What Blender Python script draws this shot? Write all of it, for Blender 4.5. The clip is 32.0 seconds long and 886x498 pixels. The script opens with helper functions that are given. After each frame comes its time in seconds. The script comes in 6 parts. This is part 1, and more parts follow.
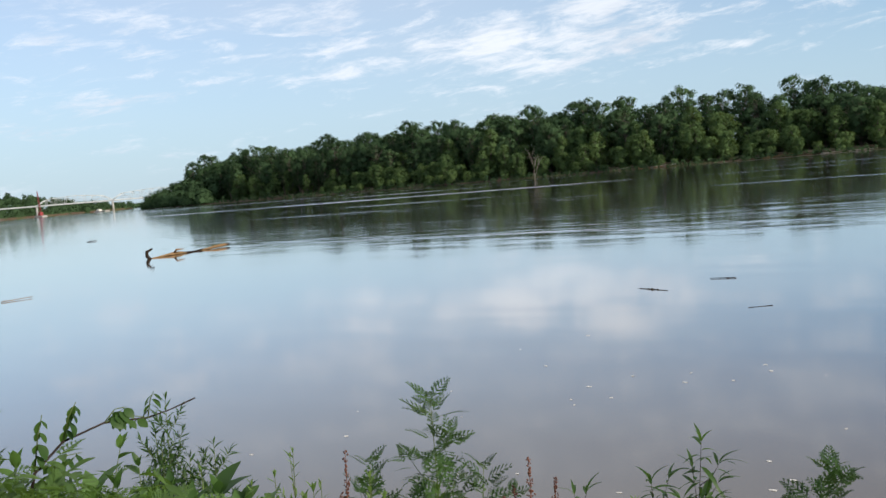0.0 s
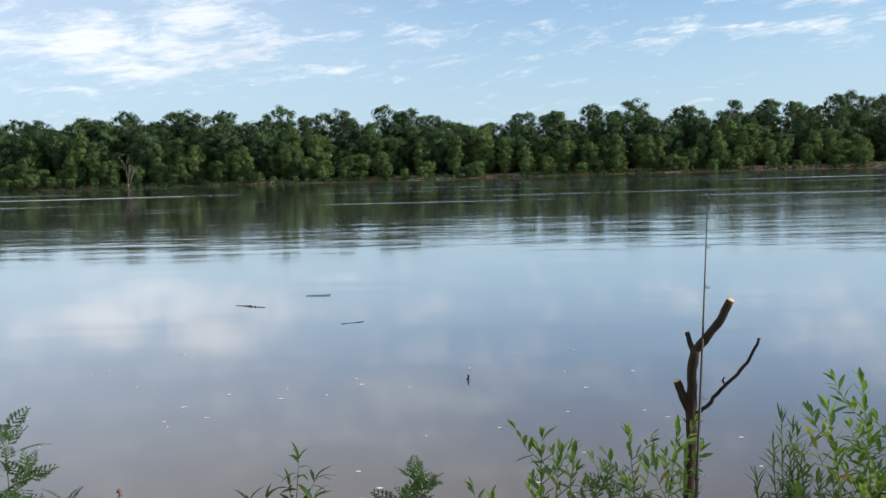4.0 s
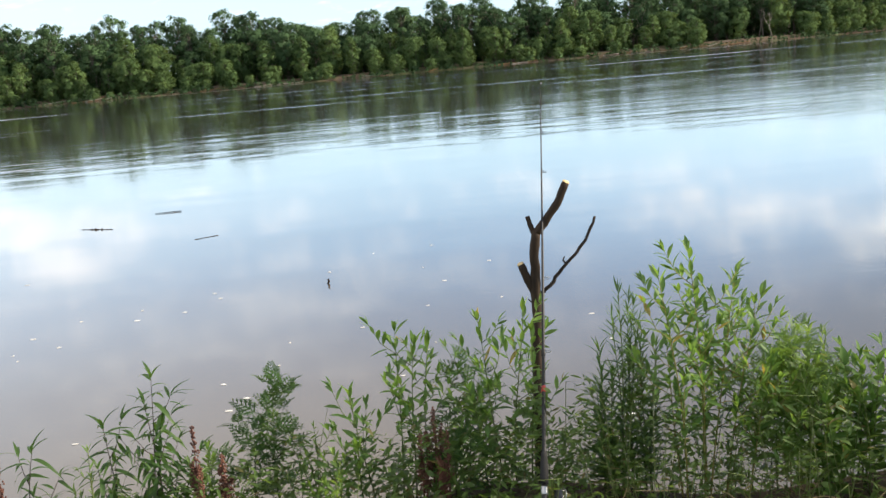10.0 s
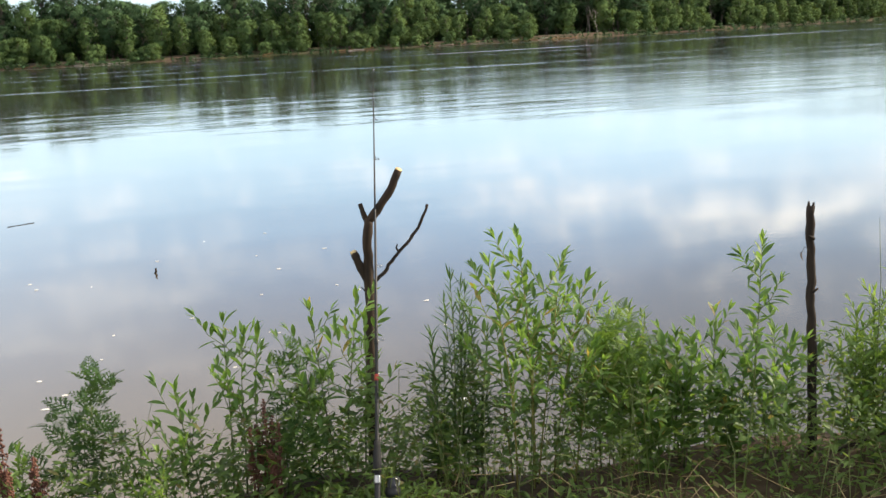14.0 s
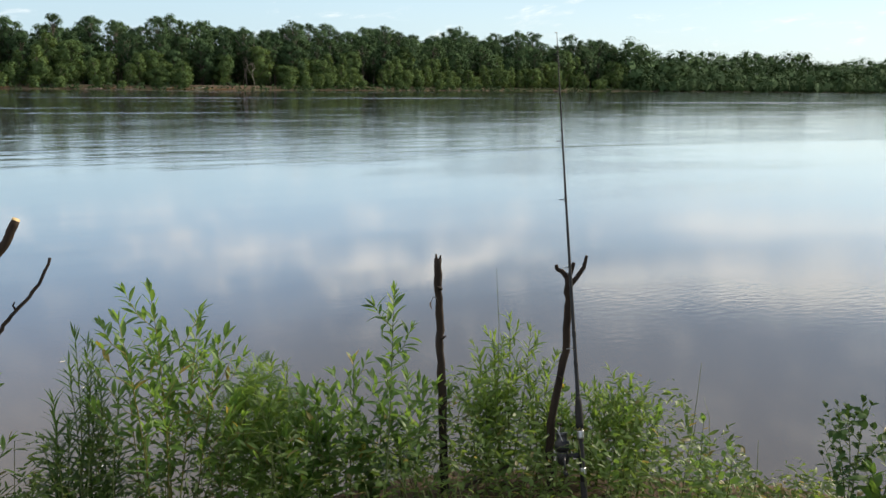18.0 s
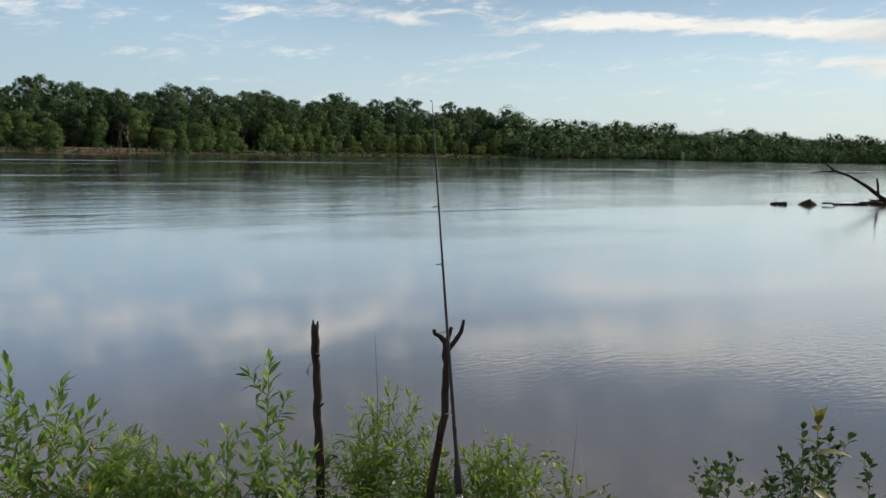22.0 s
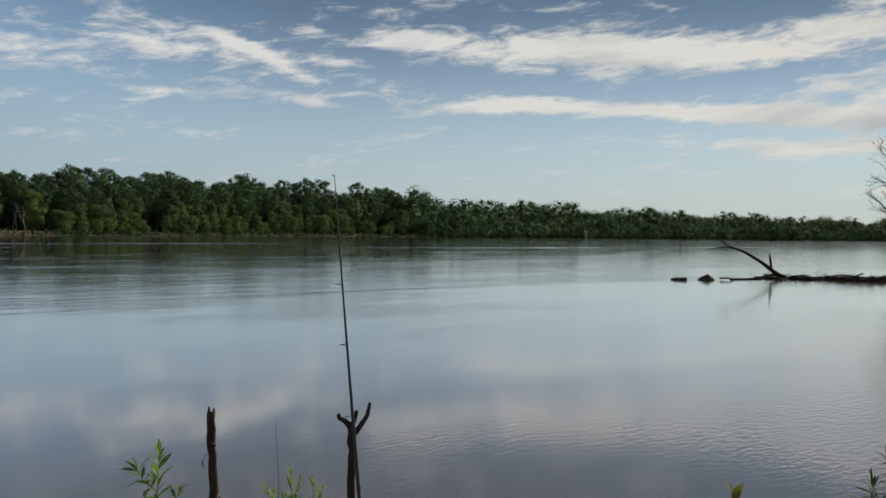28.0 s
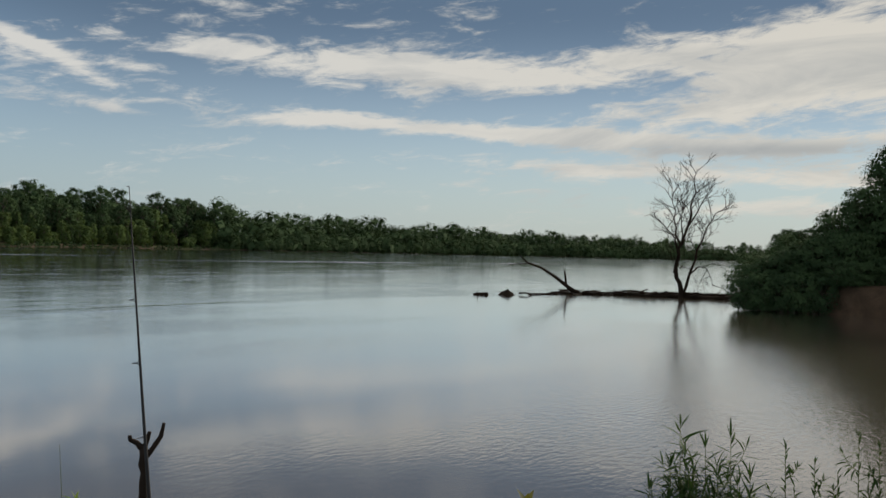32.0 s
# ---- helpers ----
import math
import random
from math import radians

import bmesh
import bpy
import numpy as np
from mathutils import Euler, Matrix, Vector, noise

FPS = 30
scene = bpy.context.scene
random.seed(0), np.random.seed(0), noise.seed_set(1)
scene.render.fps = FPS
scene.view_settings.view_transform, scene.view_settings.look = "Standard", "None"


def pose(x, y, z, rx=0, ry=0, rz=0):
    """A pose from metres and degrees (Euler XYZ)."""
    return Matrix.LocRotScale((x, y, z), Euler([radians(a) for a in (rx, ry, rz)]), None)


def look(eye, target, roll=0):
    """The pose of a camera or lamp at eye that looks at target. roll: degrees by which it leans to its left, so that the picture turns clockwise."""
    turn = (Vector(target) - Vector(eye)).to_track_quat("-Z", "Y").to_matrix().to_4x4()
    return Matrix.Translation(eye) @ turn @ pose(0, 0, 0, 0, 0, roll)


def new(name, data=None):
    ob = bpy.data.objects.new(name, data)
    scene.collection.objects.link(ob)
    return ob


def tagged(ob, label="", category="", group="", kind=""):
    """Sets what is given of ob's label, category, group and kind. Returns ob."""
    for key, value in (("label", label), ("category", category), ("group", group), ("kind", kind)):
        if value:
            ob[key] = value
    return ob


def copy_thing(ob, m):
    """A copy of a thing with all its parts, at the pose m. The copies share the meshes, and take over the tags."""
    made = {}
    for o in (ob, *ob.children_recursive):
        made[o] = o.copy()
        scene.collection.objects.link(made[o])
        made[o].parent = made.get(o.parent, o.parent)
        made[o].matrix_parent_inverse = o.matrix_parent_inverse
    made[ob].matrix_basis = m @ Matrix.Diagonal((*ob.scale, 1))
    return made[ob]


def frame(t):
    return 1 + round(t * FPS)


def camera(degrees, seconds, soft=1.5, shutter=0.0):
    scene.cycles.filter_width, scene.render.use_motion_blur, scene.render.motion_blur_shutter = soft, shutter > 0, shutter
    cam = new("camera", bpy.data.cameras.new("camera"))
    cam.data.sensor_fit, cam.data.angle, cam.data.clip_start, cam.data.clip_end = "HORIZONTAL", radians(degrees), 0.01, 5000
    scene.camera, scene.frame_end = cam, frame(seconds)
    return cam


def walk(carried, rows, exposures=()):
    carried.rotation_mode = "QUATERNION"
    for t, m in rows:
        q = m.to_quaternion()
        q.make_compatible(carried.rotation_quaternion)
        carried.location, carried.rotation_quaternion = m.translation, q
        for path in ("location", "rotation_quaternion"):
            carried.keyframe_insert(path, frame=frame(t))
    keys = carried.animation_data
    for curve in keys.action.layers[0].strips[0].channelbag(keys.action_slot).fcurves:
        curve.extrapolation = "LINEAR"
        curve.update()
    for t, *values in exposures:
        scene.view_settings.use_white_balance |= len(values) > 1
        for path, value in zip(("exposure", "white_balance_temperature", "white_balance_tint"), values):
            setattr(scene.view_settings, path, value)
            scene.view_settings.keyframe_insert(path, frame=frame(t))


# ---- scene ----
cam = camera(51.3, 32.0)

PATH = [
    (0, (-0.060, 0.009, 2.233), (-5.4292, 8.4125, 1.4893), -5.02),
    (0.5, (-0.061, 0.034, 2.230), (-4.8327, 8.7860, 1.4361), -4.36),
    (1, (-0.061, 0.049, 2.227), (-4.1109, 9.1599, 1.4646), -5.13),
    (1.5, (-0.063, 0.058, 2.226), (-3.6383, 9.3664, 1.4676), -4.96),
    (2, (-0.068, 0.063, 2.227), (-3.4510, 9.4300, 1.3270), -3.43),
    (2.5, (-0.074, 0.063, 2.228), (-3.0111, 9.5723, 1.2575), -1.48),
    (3, (-0.084, 0.065, 2.230), (-2.4214, 9.7460, 1.3259), -0.89),
    (3.5, (-0.088, 0.014, 2.247), (-1.8966, 9.8150, 1.4263), -1.20),
    (5.5, (-0.047, 0.054, 2.243), (-0.4827, 9.9955, 1.2513), -3.01),
    (6, (-0.043, 0.035, 2.248), (-0.2622, 9.9644, 1.0865), -3.15),
    (6.5, (-0.041, 0.008, 2.245), (-0.0114, 9.9146, 0.8810), -2.93),
    (7, (-0.025, 0.020, 2.237), (0.2381, 9.8954, 0.6874), -2.88),
    (7.5, (-0.019, 0.019, 2.235), (0.4234, 9.8662, 0.5499), -2.92),
    (8, (-0.018, 0.026, 2.229), (0.4829, 9.8559, 0.4636), -2.86),
    (8.5, (-0.015, 0.038, 2.224), (0.4935, 9.8618, 0.4264), -2.83),
    (9, (-0.020, 0.025, 2.227), (0.4532, 9.8458, 0.4023), -2.63),
    (9.5, (-0.025, 0.031, 2.229), (0.3662, 9.8496, 0.3725), -2.84),
    (10, (-0.026, 0.025, 2.229), (0.0638, 9.8297, 0.2650), -5.11),
    (10.5, (-0.030, 0.041, 2.230), (-0.0114, 9.8444, 0.2569), -6.49),
    (11, (-0.018, 0.048, 2.231), (0.0732, 9.8633, 0.3175), -7.08),
    (11.5, (-0.019, 0.026, 2.243), (0.1065, 9.8567, 0.4136), -7.27),
    (12, (-0.026, 0.031, 2.244), (0.1467, 9.8774, 0.5060), -7.31),
    (12.5, (-0.016, 0.046, 2.238), (0.2712, 9.8956, 0.5371), -6.92),
    (13, (-0.022, 0.032, 2.237), (0.6117, 9.8606, 0.5055), -5.29),
    (13.5, (-0.007, 0.053, 2.223), (1.3716, 9.7676, 0.2920), -3.82),
    (14, (-0.009, 0.054, 2.222), (1.8152, 9.6332, 0.0046), -3.12),
    (14.5, (0.003, 0.036, 2.224), (2.2415, 9.5017, -0.0964), -2.55),
    (15, (0.019, 0.033, 2.222), (3.1544, 9.2603, -0.0191), -1.81),
    (15.5, (0.035, 0.038, 2.222), (3.9394, 8.9863, 0.0580), -1.45),
    (17.5, (0.054, 0.035, 2.223), (5.0475, 8.5075, 0.4139), 0.24),
    (18, (0.057, 0.037, 2.222), (5.3034, 8.3701, 0.4806), 0.61),
    (18.5, (0.054, 0.039, 2.223), (5.3695, 8.3427, 0.5497), 1.00),
    (19, (0.050, 0.033, 2.222), (5.3619, 8.3624, 0.6741), 0.86),
    (19.5, (0.057, 0.030, 2.225), (5.4109, 8.3559, 0.8033), 0.42),
    (20, (0.063, 0.033, 2.224), (5.6033, 8.2521, 0.9000), 0.48),
    (20.5, (0.073, 0.039, 2.225), (5.9148, 8.0637, 1.0093), 0.72),
    (21, (0.073, 0.039, 2.225), (6.1181, 7.9237, 1.0890), 0.94),
    (21.5, (0.072, 0.032, 2.227), (6.2560, 7.8145, 1.1357), 1.04),
    (22, (0.073, 0.031, 2.226), (6.3989, 7.7066, 1.1890), 1.19),
    (22.5, (0.077, 0.034, 2.224), (6.5189, 7.6226, 1.2685), 1.28),
    (23, (0.069, 0.025, 2.229), (6.6524, 7.5058, 1.3900), 1.42),
    (23.5, (0.077, 0.032, 2.229), (6.7583, 7.4356, 1.4881), 1.55),
    (24, (0.090, 0.041, 2.223), (6.8005, 7.4182, 1.4870), 1.39),
    (24.5, (0.080, 0.028, 2.227), (6.8064, 7.3969, 1.5482), 1.07),
    (25, (0.124, 0.083, 2.214), (6.9116, 7.4123, 1.7540), 1.34),
    (25.5, (0.118, 0.076, 2.220), (6.9830, 7.3431, 1.9822), 1.62),
    (27.5, (0.152, 0.103, 2.213), (7.1784, 7.2167, 2.0539), 0.82),
    (28, (0.155, 0.106, 2.211), (7.2350, 7.1670, 2.0491), 0.72),
    (28.5, (0.172, 0.131, 2.207), (7.3992, 7.0409, 2.0556), 0.84),
    (29, (0.143, 0.087, 2.215), (7.6161, 6.7314, 2.1026), 1.07),
    (29.5, (0.146, 0.088, 2.217), (7.8488, 6.4647, 2.1246), 1.13),
    (30, (0.148, 0.090, 2.216), (8.0026, 6.2787, 2.1577), 1.06),
    (30.5, (0.144, 0.084, 2.219), (8.1182, 6.1180, 2.2139), 1.10),
    (31, (0.147, 0.087, 2.220), (8.2612, 5.9307, 2.2348), 1.09),
    (31.5, (0.147, 0.085, 2.219), (8.3982, 5.7344, 2.2292), 1.29),
    (32, (0.150, 0.084, 2.218), (8.5382, 5.5279, 2.2508), 1.45),
]
# the exposure opens up as it tilts down to the bank, and closes again towards the bright sky
EXPOSURES = [(0, 0.3, 6350, 10), (3, 0.38, 6350, 10), (6, 0.45, 6350, 10), (7, 0.65, 6450, 10), (8, 0.92, 6600, 10), (12, 1.1, 6800, 10), (13.3, 1.06, 6900, 10), (15, 1.32, 6950, 10),
             (16.5, 0.95, 6850, 10), (18, 0.58, 6750, 10), (20, 0.45, 6750, 10), (23, -0.03, 6750, 10), (25.5, -0.22, 6750, 10), (28, -0.26, 6750, 10), (32, -0.36, 6850, 10)]
walk(cam, [(t, look(eye, target, roll)) for t, eye, target, roll in PATH], exposures=EXPOSURES)

# ---------------------------------------------------------------- sky, sun
SUN_AZ, SUN_EL = 93.0, 27.0      # degrees: clockwise from +y, above the horizon


def nodes_of(tree):
    """Short helpers to add and wire shader nodes."""
    def add(kind, values=None, operation="", use_clamp=False, data_type="", blend_type="", interpolation_type=""):
        n = tree.nodes.new(kind)
        if operation:
            n.operation, n.use_clamp = operation, use_clamp
        if data_type:
            n.data_type, n.blend_type = data_type, blend_type
        if interpolation_type:
            n.interpolation_type = interpolation_type
        for key, value in (values or {}).items():
            if isinstance(value, bpy.types.NodeSocket):
                tree.links.new(value, n.inputs[key])
            else:
                n.inputs[key].default_value = value
        return n

    def calc(op, a, b=0.0, c=0.0, clamp=False):
        n = add("ShaderNodeMath", {0: a, 1: b, 2: c}, operation=op, use_clamp=clamp)
        return n.outputs[0]
    return add, calc


def mixed(add, fac, a, b, blend="MIX"):
    n = add("ShaderNodeMix", {0: fac, 6: a, 7: b}, data_type="RGBA", blend_type=blend)
    return n.outputs[2]


def ramp(add, fac, stops):
    n = add("ShaderNodeValToRGB", {0: fac})
    r = n.color_ramp
    while len(r.elements) < len(stops):
        r.elements.new(0.5)
    for e, (at, col) in zip(r.elements, stops):
        e.position = at
        e.color = (*col, 1) if len(col) == 3 else col
    return n.outputs[0]


def build_world():
    w = bpy.data.worlds.new("evening_sky")
    w.use_nodes = True
    scene.world = w
    tree = w.node_tree
    tree.nodes.clear()
    add, calc = nodes_of(tree)
    sky = add("ShaderNodeTexSky")
    sky.sky_type, sky.sun_disc = "NISHITA", False
    sky.sun_elevation, sky.sun_rotation = radians(SUN_EL), radians(SUN_AZ)
    sky.air_density, sky.dust_density, sky.ozone_density = 1.0, 0.1, 2.0
    way = add("ShaderNodeTexCoord").outputs["Generated"]
    xyz = add("ShaderNodeSeparateXYZ", {0: way})
    az = calc("MULTIPLY", calc("ARCTAN2", xyz.outputs[0], xyz.outputs[1]), 57.2958)
    el = calc("MULTIPLY", calc("ARCSINE", xyz.outputs[2]), 57.2958)
    # streaked cirrus: noise drawn out along the wind, in degrees of sky
    slant = calc("SUBTRACT", el, calc("MULTIPLY", az, 0.06))
    p1 = add("ShaderNodeCombineXYZ", {0: calc("MULTIPLY", az, 0.085), 1: calc("MULTIPLY", slant, 0.36)}).outputs[0]
    n1 = add("ShaderNodeTexNoise", {"Vector": p1, "Scale": 1.0, "Detail": 9.0, "Roughness": 0.6, "Distortion": 0.6}).outputs[0]
    p2 = add("ShaderNodeCombineXYZ", {0: calc("MULTIPLY", az, 0.02), 1: calc("MULTIPLY", el, 0.09), 2: 3.7}).outputs[0]
    n2 = add("ShaderNodeTexNoise", {"Vector": p2, "Scale": 1.0, "Detail": 3.0, "Roughness": 0.5}).outputs[0]
    # banks of cloud: azimuth, elevation, half width, half height, weight, climb to the right
    banks = [(-48, 11.5, 16, 4.0, 0.10, 0), (-40, 6.5, 16, 3.0, 0.06, 0), (-38, 7.0, 1.6, 0.7, 0.2, 0.1), (-39, 9, 3.5, 0.7, 0.12, 0), (-30, 8.0, 8, 1.0, 0.2, 0.05), (-22, 9.8, 4, 0.9, 0.2, 0.1),
             (-25, 6.5, 7, 1.6, 0.22, 0), (-10, 13.5, 14, 2.2, 0.12, 0), (-20, 18, 30, 3, 0.07, 0), (-6, 15.0, 20, 3.5, 0.1, 0), (10, 7.6, 5, 0.5, 0.22, 0), (18, 11, 12, 2.5, 0.12, 0),
             (28, 11.2, 5, 0.9, 0.3, -0.12), (32, 11.4, 2.2, 0.5, 0.3, -0.35), (35, 10.2, 2.0, 0.5, 0.28, -0.45), (38, 10.4, 1.8, 0.3, 0.25, 0), (36.4, 12.2, 2.2, 0.5, 0.14, 0),
             (27, 8.3, 2.6, 0.35, 0.28, 0), (37.1, 7.9, 2.0, 0.3, 0.28, -0.1), (45.1, 13.6, 2.4, 0.6, 0.12, 0),
             (43.5, 11.8, 3.2, 0.8, 0.32, -0.08), (51, 11.2, 5, 1.25, 0.36, 0), (59.5, 11.0, 5.5, 1.25, 0.38, 0.02), (68, 11.6, 5.5, 1.0, 0.36, 0.16),
             (48, 7.8, 3.6, 0.5, 0.3, 0.02), (56, 7.6, 8, 0.55, 0.36, -0.06), (66, 7.2, 7, 0.5, 0.32, -0.05), (77, 11.4, 4.5, 1.9, 0.42, 0.22), (88, 12, 9, 4.5, 0.42, 0),
             (75, 9.0, 8, 0.8, 0.32, 0.1), (76, 6.6, 9, 0.8, 0.34, 0), (68, 5.2, 7, 0.45, 0.28, -0.06), (80, 4.8, 9, 0.7, 0.32, -0.05), (80, 3.0, 10, 0.5, 0.22, 0),
             (70, 24, 22, 4, 0.12, 0), (150, 30, 60, 18, 0.2, 0), (-130, 28, 60, 16, 0.2, 0)]
    total = 0.0
    for a, e, wa, we, d, climb in banks:
        da = calc("SUBTRACT", az, a)
        de = calc("SUBTRACT", el, calc("ADD", e, calc("MULTIPLY", da, climb)))
        q = calc("ADD", calc("POWER", calc("ABSOLUTE", calc("DIVIDE", da, wa)), 2.0), calc("POWER", calc("ABSOLUTE", calc("DIVIDE", de, we)), 2.0))
        total = calc("ADD", total, calc("MULTIPLY", calc("EXPONENT", calc("MULTIPLY", q, -1.0)), d))
    p3 = add("ShaderNodeCombineXYZ", {0: calc("MULTIPLY", az, 0.30), 1: calc("MULTIPLY", slant, 1.05), 2: 9.1}).outputs[0]
    n3 = add("ShaderNodeTexNoise", {"Vector": p3, "Scale": 1.0, "Detail": 8.0, "Roughness": 0.66, "Distortion": 0.5}).outputs[0]
    # fine combed streaks
    comb = calc("SUBTRACT", el, calc("MULTIPLY", az, 0.16))
    p5 = add("ShaderNodeCombineXYZ", {0: calc("MULTIPLY", az, 0.5), 1: calc("MULTIPLY", comb, 2.6), 2: 5.3}).outputs[0]
    n5 = add("ShaderNodeTexNoise", {"Vector": p5, "Scale": 1.0, "Detail": 5.0, "Roughness": 0.6, "Distortion": 0.9}).outputs[0]
    grain = calc("ADD", calc("MULTIPLY", n1, 0.65), calc("ADD", calc("MULTIPLY", n3, 0.95), calc("ADD", calc("MULTIPLY", n5, 0.3), calc("MULTIPLY", n2, 0.3))))
    body = calc("ADD", calc("SUBTRACT", grain, 0.475), calc("MULTIPLY", total, add("ShaderNodeMapRange", {0: az, 1: 10.0, 2: 45.0, 3: 0.85, 4: 1.15}).outputs[0]))
    mask = add("ShaderNodeMapRange", {0: body, 1: 0.66, 2: 1.0, 3: 0.0, 4: 0.95}, interpolation_type="SMOOTHSTEP").outputs[0]
    low = add("ShaderNodeMapRange", {0: el, 1: 0.3, 2: 4.0, 3: 0.45, 4: 1.0}).outputs[0]
    mask = calc("MULTIPLY", mask, low)
    toward_cove = add("ShaderNodeMapRange", {0: az, 1: 15.0, 2: 35.0}).outputs[0]
    mask = calc("MULTIPLY", mask, add("ShaderNodeMapRange", {0: el, 1: calc("ADD", 8.5, calc("MULTIPLY", toward_cove, 5.0)), 2: calc("ADD", 13.0, calc("MULTIPLY", toward_cove, 7.0)), 3: 1.0, 4: 0.5}, interpolation_type="SMOOTHSTEP").outputs[0])
    # cloud light: cool and bright away from the sun, warm towards it, grey where thick
    to_sun = add("ShaderNodeMapRange", {0: az, 1: -40.0, 2: 95.0}).outputs[0]
    lit = ramp(add, to_sun, [(0.0, (6.6, 6.9, 7.4)), (0.6, (7.3, 7.4, 7.3)), (1.0, (7.5, 7.3, 6.7))])
    # undersides: grey where more cloud lies just above
    p4 = add("ShaderNodeCombineXYZ", {0: calc("MULTIPLY", az, 0.085), 1: calc("MULTIPLY", calc("ADD", slant, 0.9), 0.36)}).outputs[0]
    n4 = add("ShaderNodeTexNoise", {"Vector": p4, "Scale": 1.0, "Detail": 6.0, "Roughness": 0.6, "Distortion": 0.6}).outputs[0]
    thick = add("ShaderNodeMapRange", {0: calc("ADD", n4, calc("MULTIPLY", to_sun, 0.05)), 1: 0.5, 2: 0.70, 3: 1.0, 4: 0.76}).outputs[0]
    # the broad grey belly of the bank low over the cove
    belly = calc("ADD", calc("POWER", calc("ABSOLUTE", calc("DIVIDE", calc("SUBTRACT", az, 77.0), 9.0)), 2.0), calc("POWER", calc("ABSOLUTE", calc("DIVIDE", calc("SUBTRACT", el, 6.4), 0.55)), 2.0))
    thick = calc("MULTIPLY", thick, calc("SUBTRACT", 1.0, calc("MULTIPLY", calc("EXPONENT", calc("MULTIPLY", belly, -1.0)), 0.4)))
    lit = mixed(add, 1.0, lit, add("ShaderNodeCombineColor", {0: thick, 1: calc("POWER", thick, 0.86), 2: calc("POWER", thick, 0.68)}).outputs[0], "MULTIPLY")
    air = mixed(add, 1.0, sky.outputs[0], (0.89, 0.95, 1.02, 1), "MULTIPLY")
    toward = add("ShaderNodeMapRange", {0: az, 1: 5.0, 2: 40.0}, interpolation_type="SMOOTHSTEP").outputs[0]
    veil = add("ShaderNodeMapRange", {0: el, 1: calc("SUBTRACT", 10.0, calc("MULTIPLY", toward, 8.0)), 2: calc("SUBTRACT", 28.0, calc("MULTIPLY", toward, 13.0)), 3: 0.0, 4: 0.85}, interpolation_type="SMOOTHSTEP").outputs[0]
    over = mixed(add, add("ShaderNodeMapRange", {0: az, 1: -20.0, 2: 28.0}, interpolation_type="SMOOTHSTEP").outputs[0], (5.1, 4.7, 4.4, 1), (0.95, 1.5, 2.3, 1))
    air = mixed(add, veil, air, over)
    haze = add("ShaderNodeMapRange", {0: el, 1: -1.0, 2: 15.0, 3: 0.88, 4: 0.0}, interpolation_type="SMOOTHSTEP").outputs[0]
    air = mixed(add, haze, air, mixed(add, add("ShaderNodeMapRange", {0: az, 1: 5.0, 2: 70.0}, interpolation_type="SMOOTHSTEP").outputs[0], (3.2, 4.3, 5.3, 1), (4.4, 5.2, 5.6, 1)))
    # a thin even veil of high cloud upstream
    sheet = add("ShaderNodeMapRange", {0: az, 1: -36.0, 2: 2.0, 3: 0.48, 4: 0.0}, interpolation_type="SMOOTHSTEP").outputs[0]
    sheet = calc("MULTIPLY", sheet, add("ShaderNodeMapRange", {0: el, 1: 1.0, 2: 8.0}).outputs[0])
    air = mixed(add, calc("MULTIPLY", sheet, add("ShaderNodeMapRange", {0: n2, 1: 0.3, 2: 0.6, 3: 0.5, 4: 1.0}).outputs[0]), air, (5.1, 5.5, 6.0, 1))
    col = mixed(add, mask, air, lit)
    bg = add("ShaderNodeBackground", {"Color": col, "Strength": 0.115})
    out = add("ShaderNodeOutputWorld")
    tree.links.new(bg.outputs[0], out.inputs[0])


build_world()
sun = new("sun", bpy.data.lights.new("sun", "SUN"))
sun.data.energy, sun.data.angle, sun.data.color = 3.9, radians(6.0), (1.0, 0.89, 0.74)
sa, se = radians(SUN_AZ), radians(SUN_EL)
sun.matrix_world = look((math.sin(sa) * 200, math.cos(sa) * 200, math.tan(se) * 200), (0, 0, 0))


# ---------------------------------------------------------------- materials
def material(name, rough=0.8, spec=0.3, metal=0.0):
    m = bpy.data.materials.new(name)
    m.use_nodes = True
    add, calc = nodes_of(m.node_tree)
    b = m.node_tree.nodes["Principled BSDF"]
    b.inputs["Roughness"].default_value = rough
    b.inputs["Specular IOR Level"].default_value = spec
    b.inputs["Metallic"].default_value = metal
    return m, b, add, calc, m.node_tree.links


def coords(add, space="Object"):
    return add("ShaderNodeTexCoord").outputs[space]


def noise_fac(add, vec, scale, detail=4.0, rough=0.55, stretch=None):
    if stretch:
        vec = add("ShaderNodeMapping", {0: vec, 3: stretch}).outputs[0]
    return add("ShaderNodeTexNoise", {"Vector": vec, "Scale": scale, "Detail": detail, "Roughness": rough}).outputs[0]


def bumped(add, links, b, height, strength, dist):
    n = add("ShaderNodeBump", {"Strength": strength, "Distance": dist, "Height": height})
    links.new(n.outputs[0], b.inputs["Normal"])


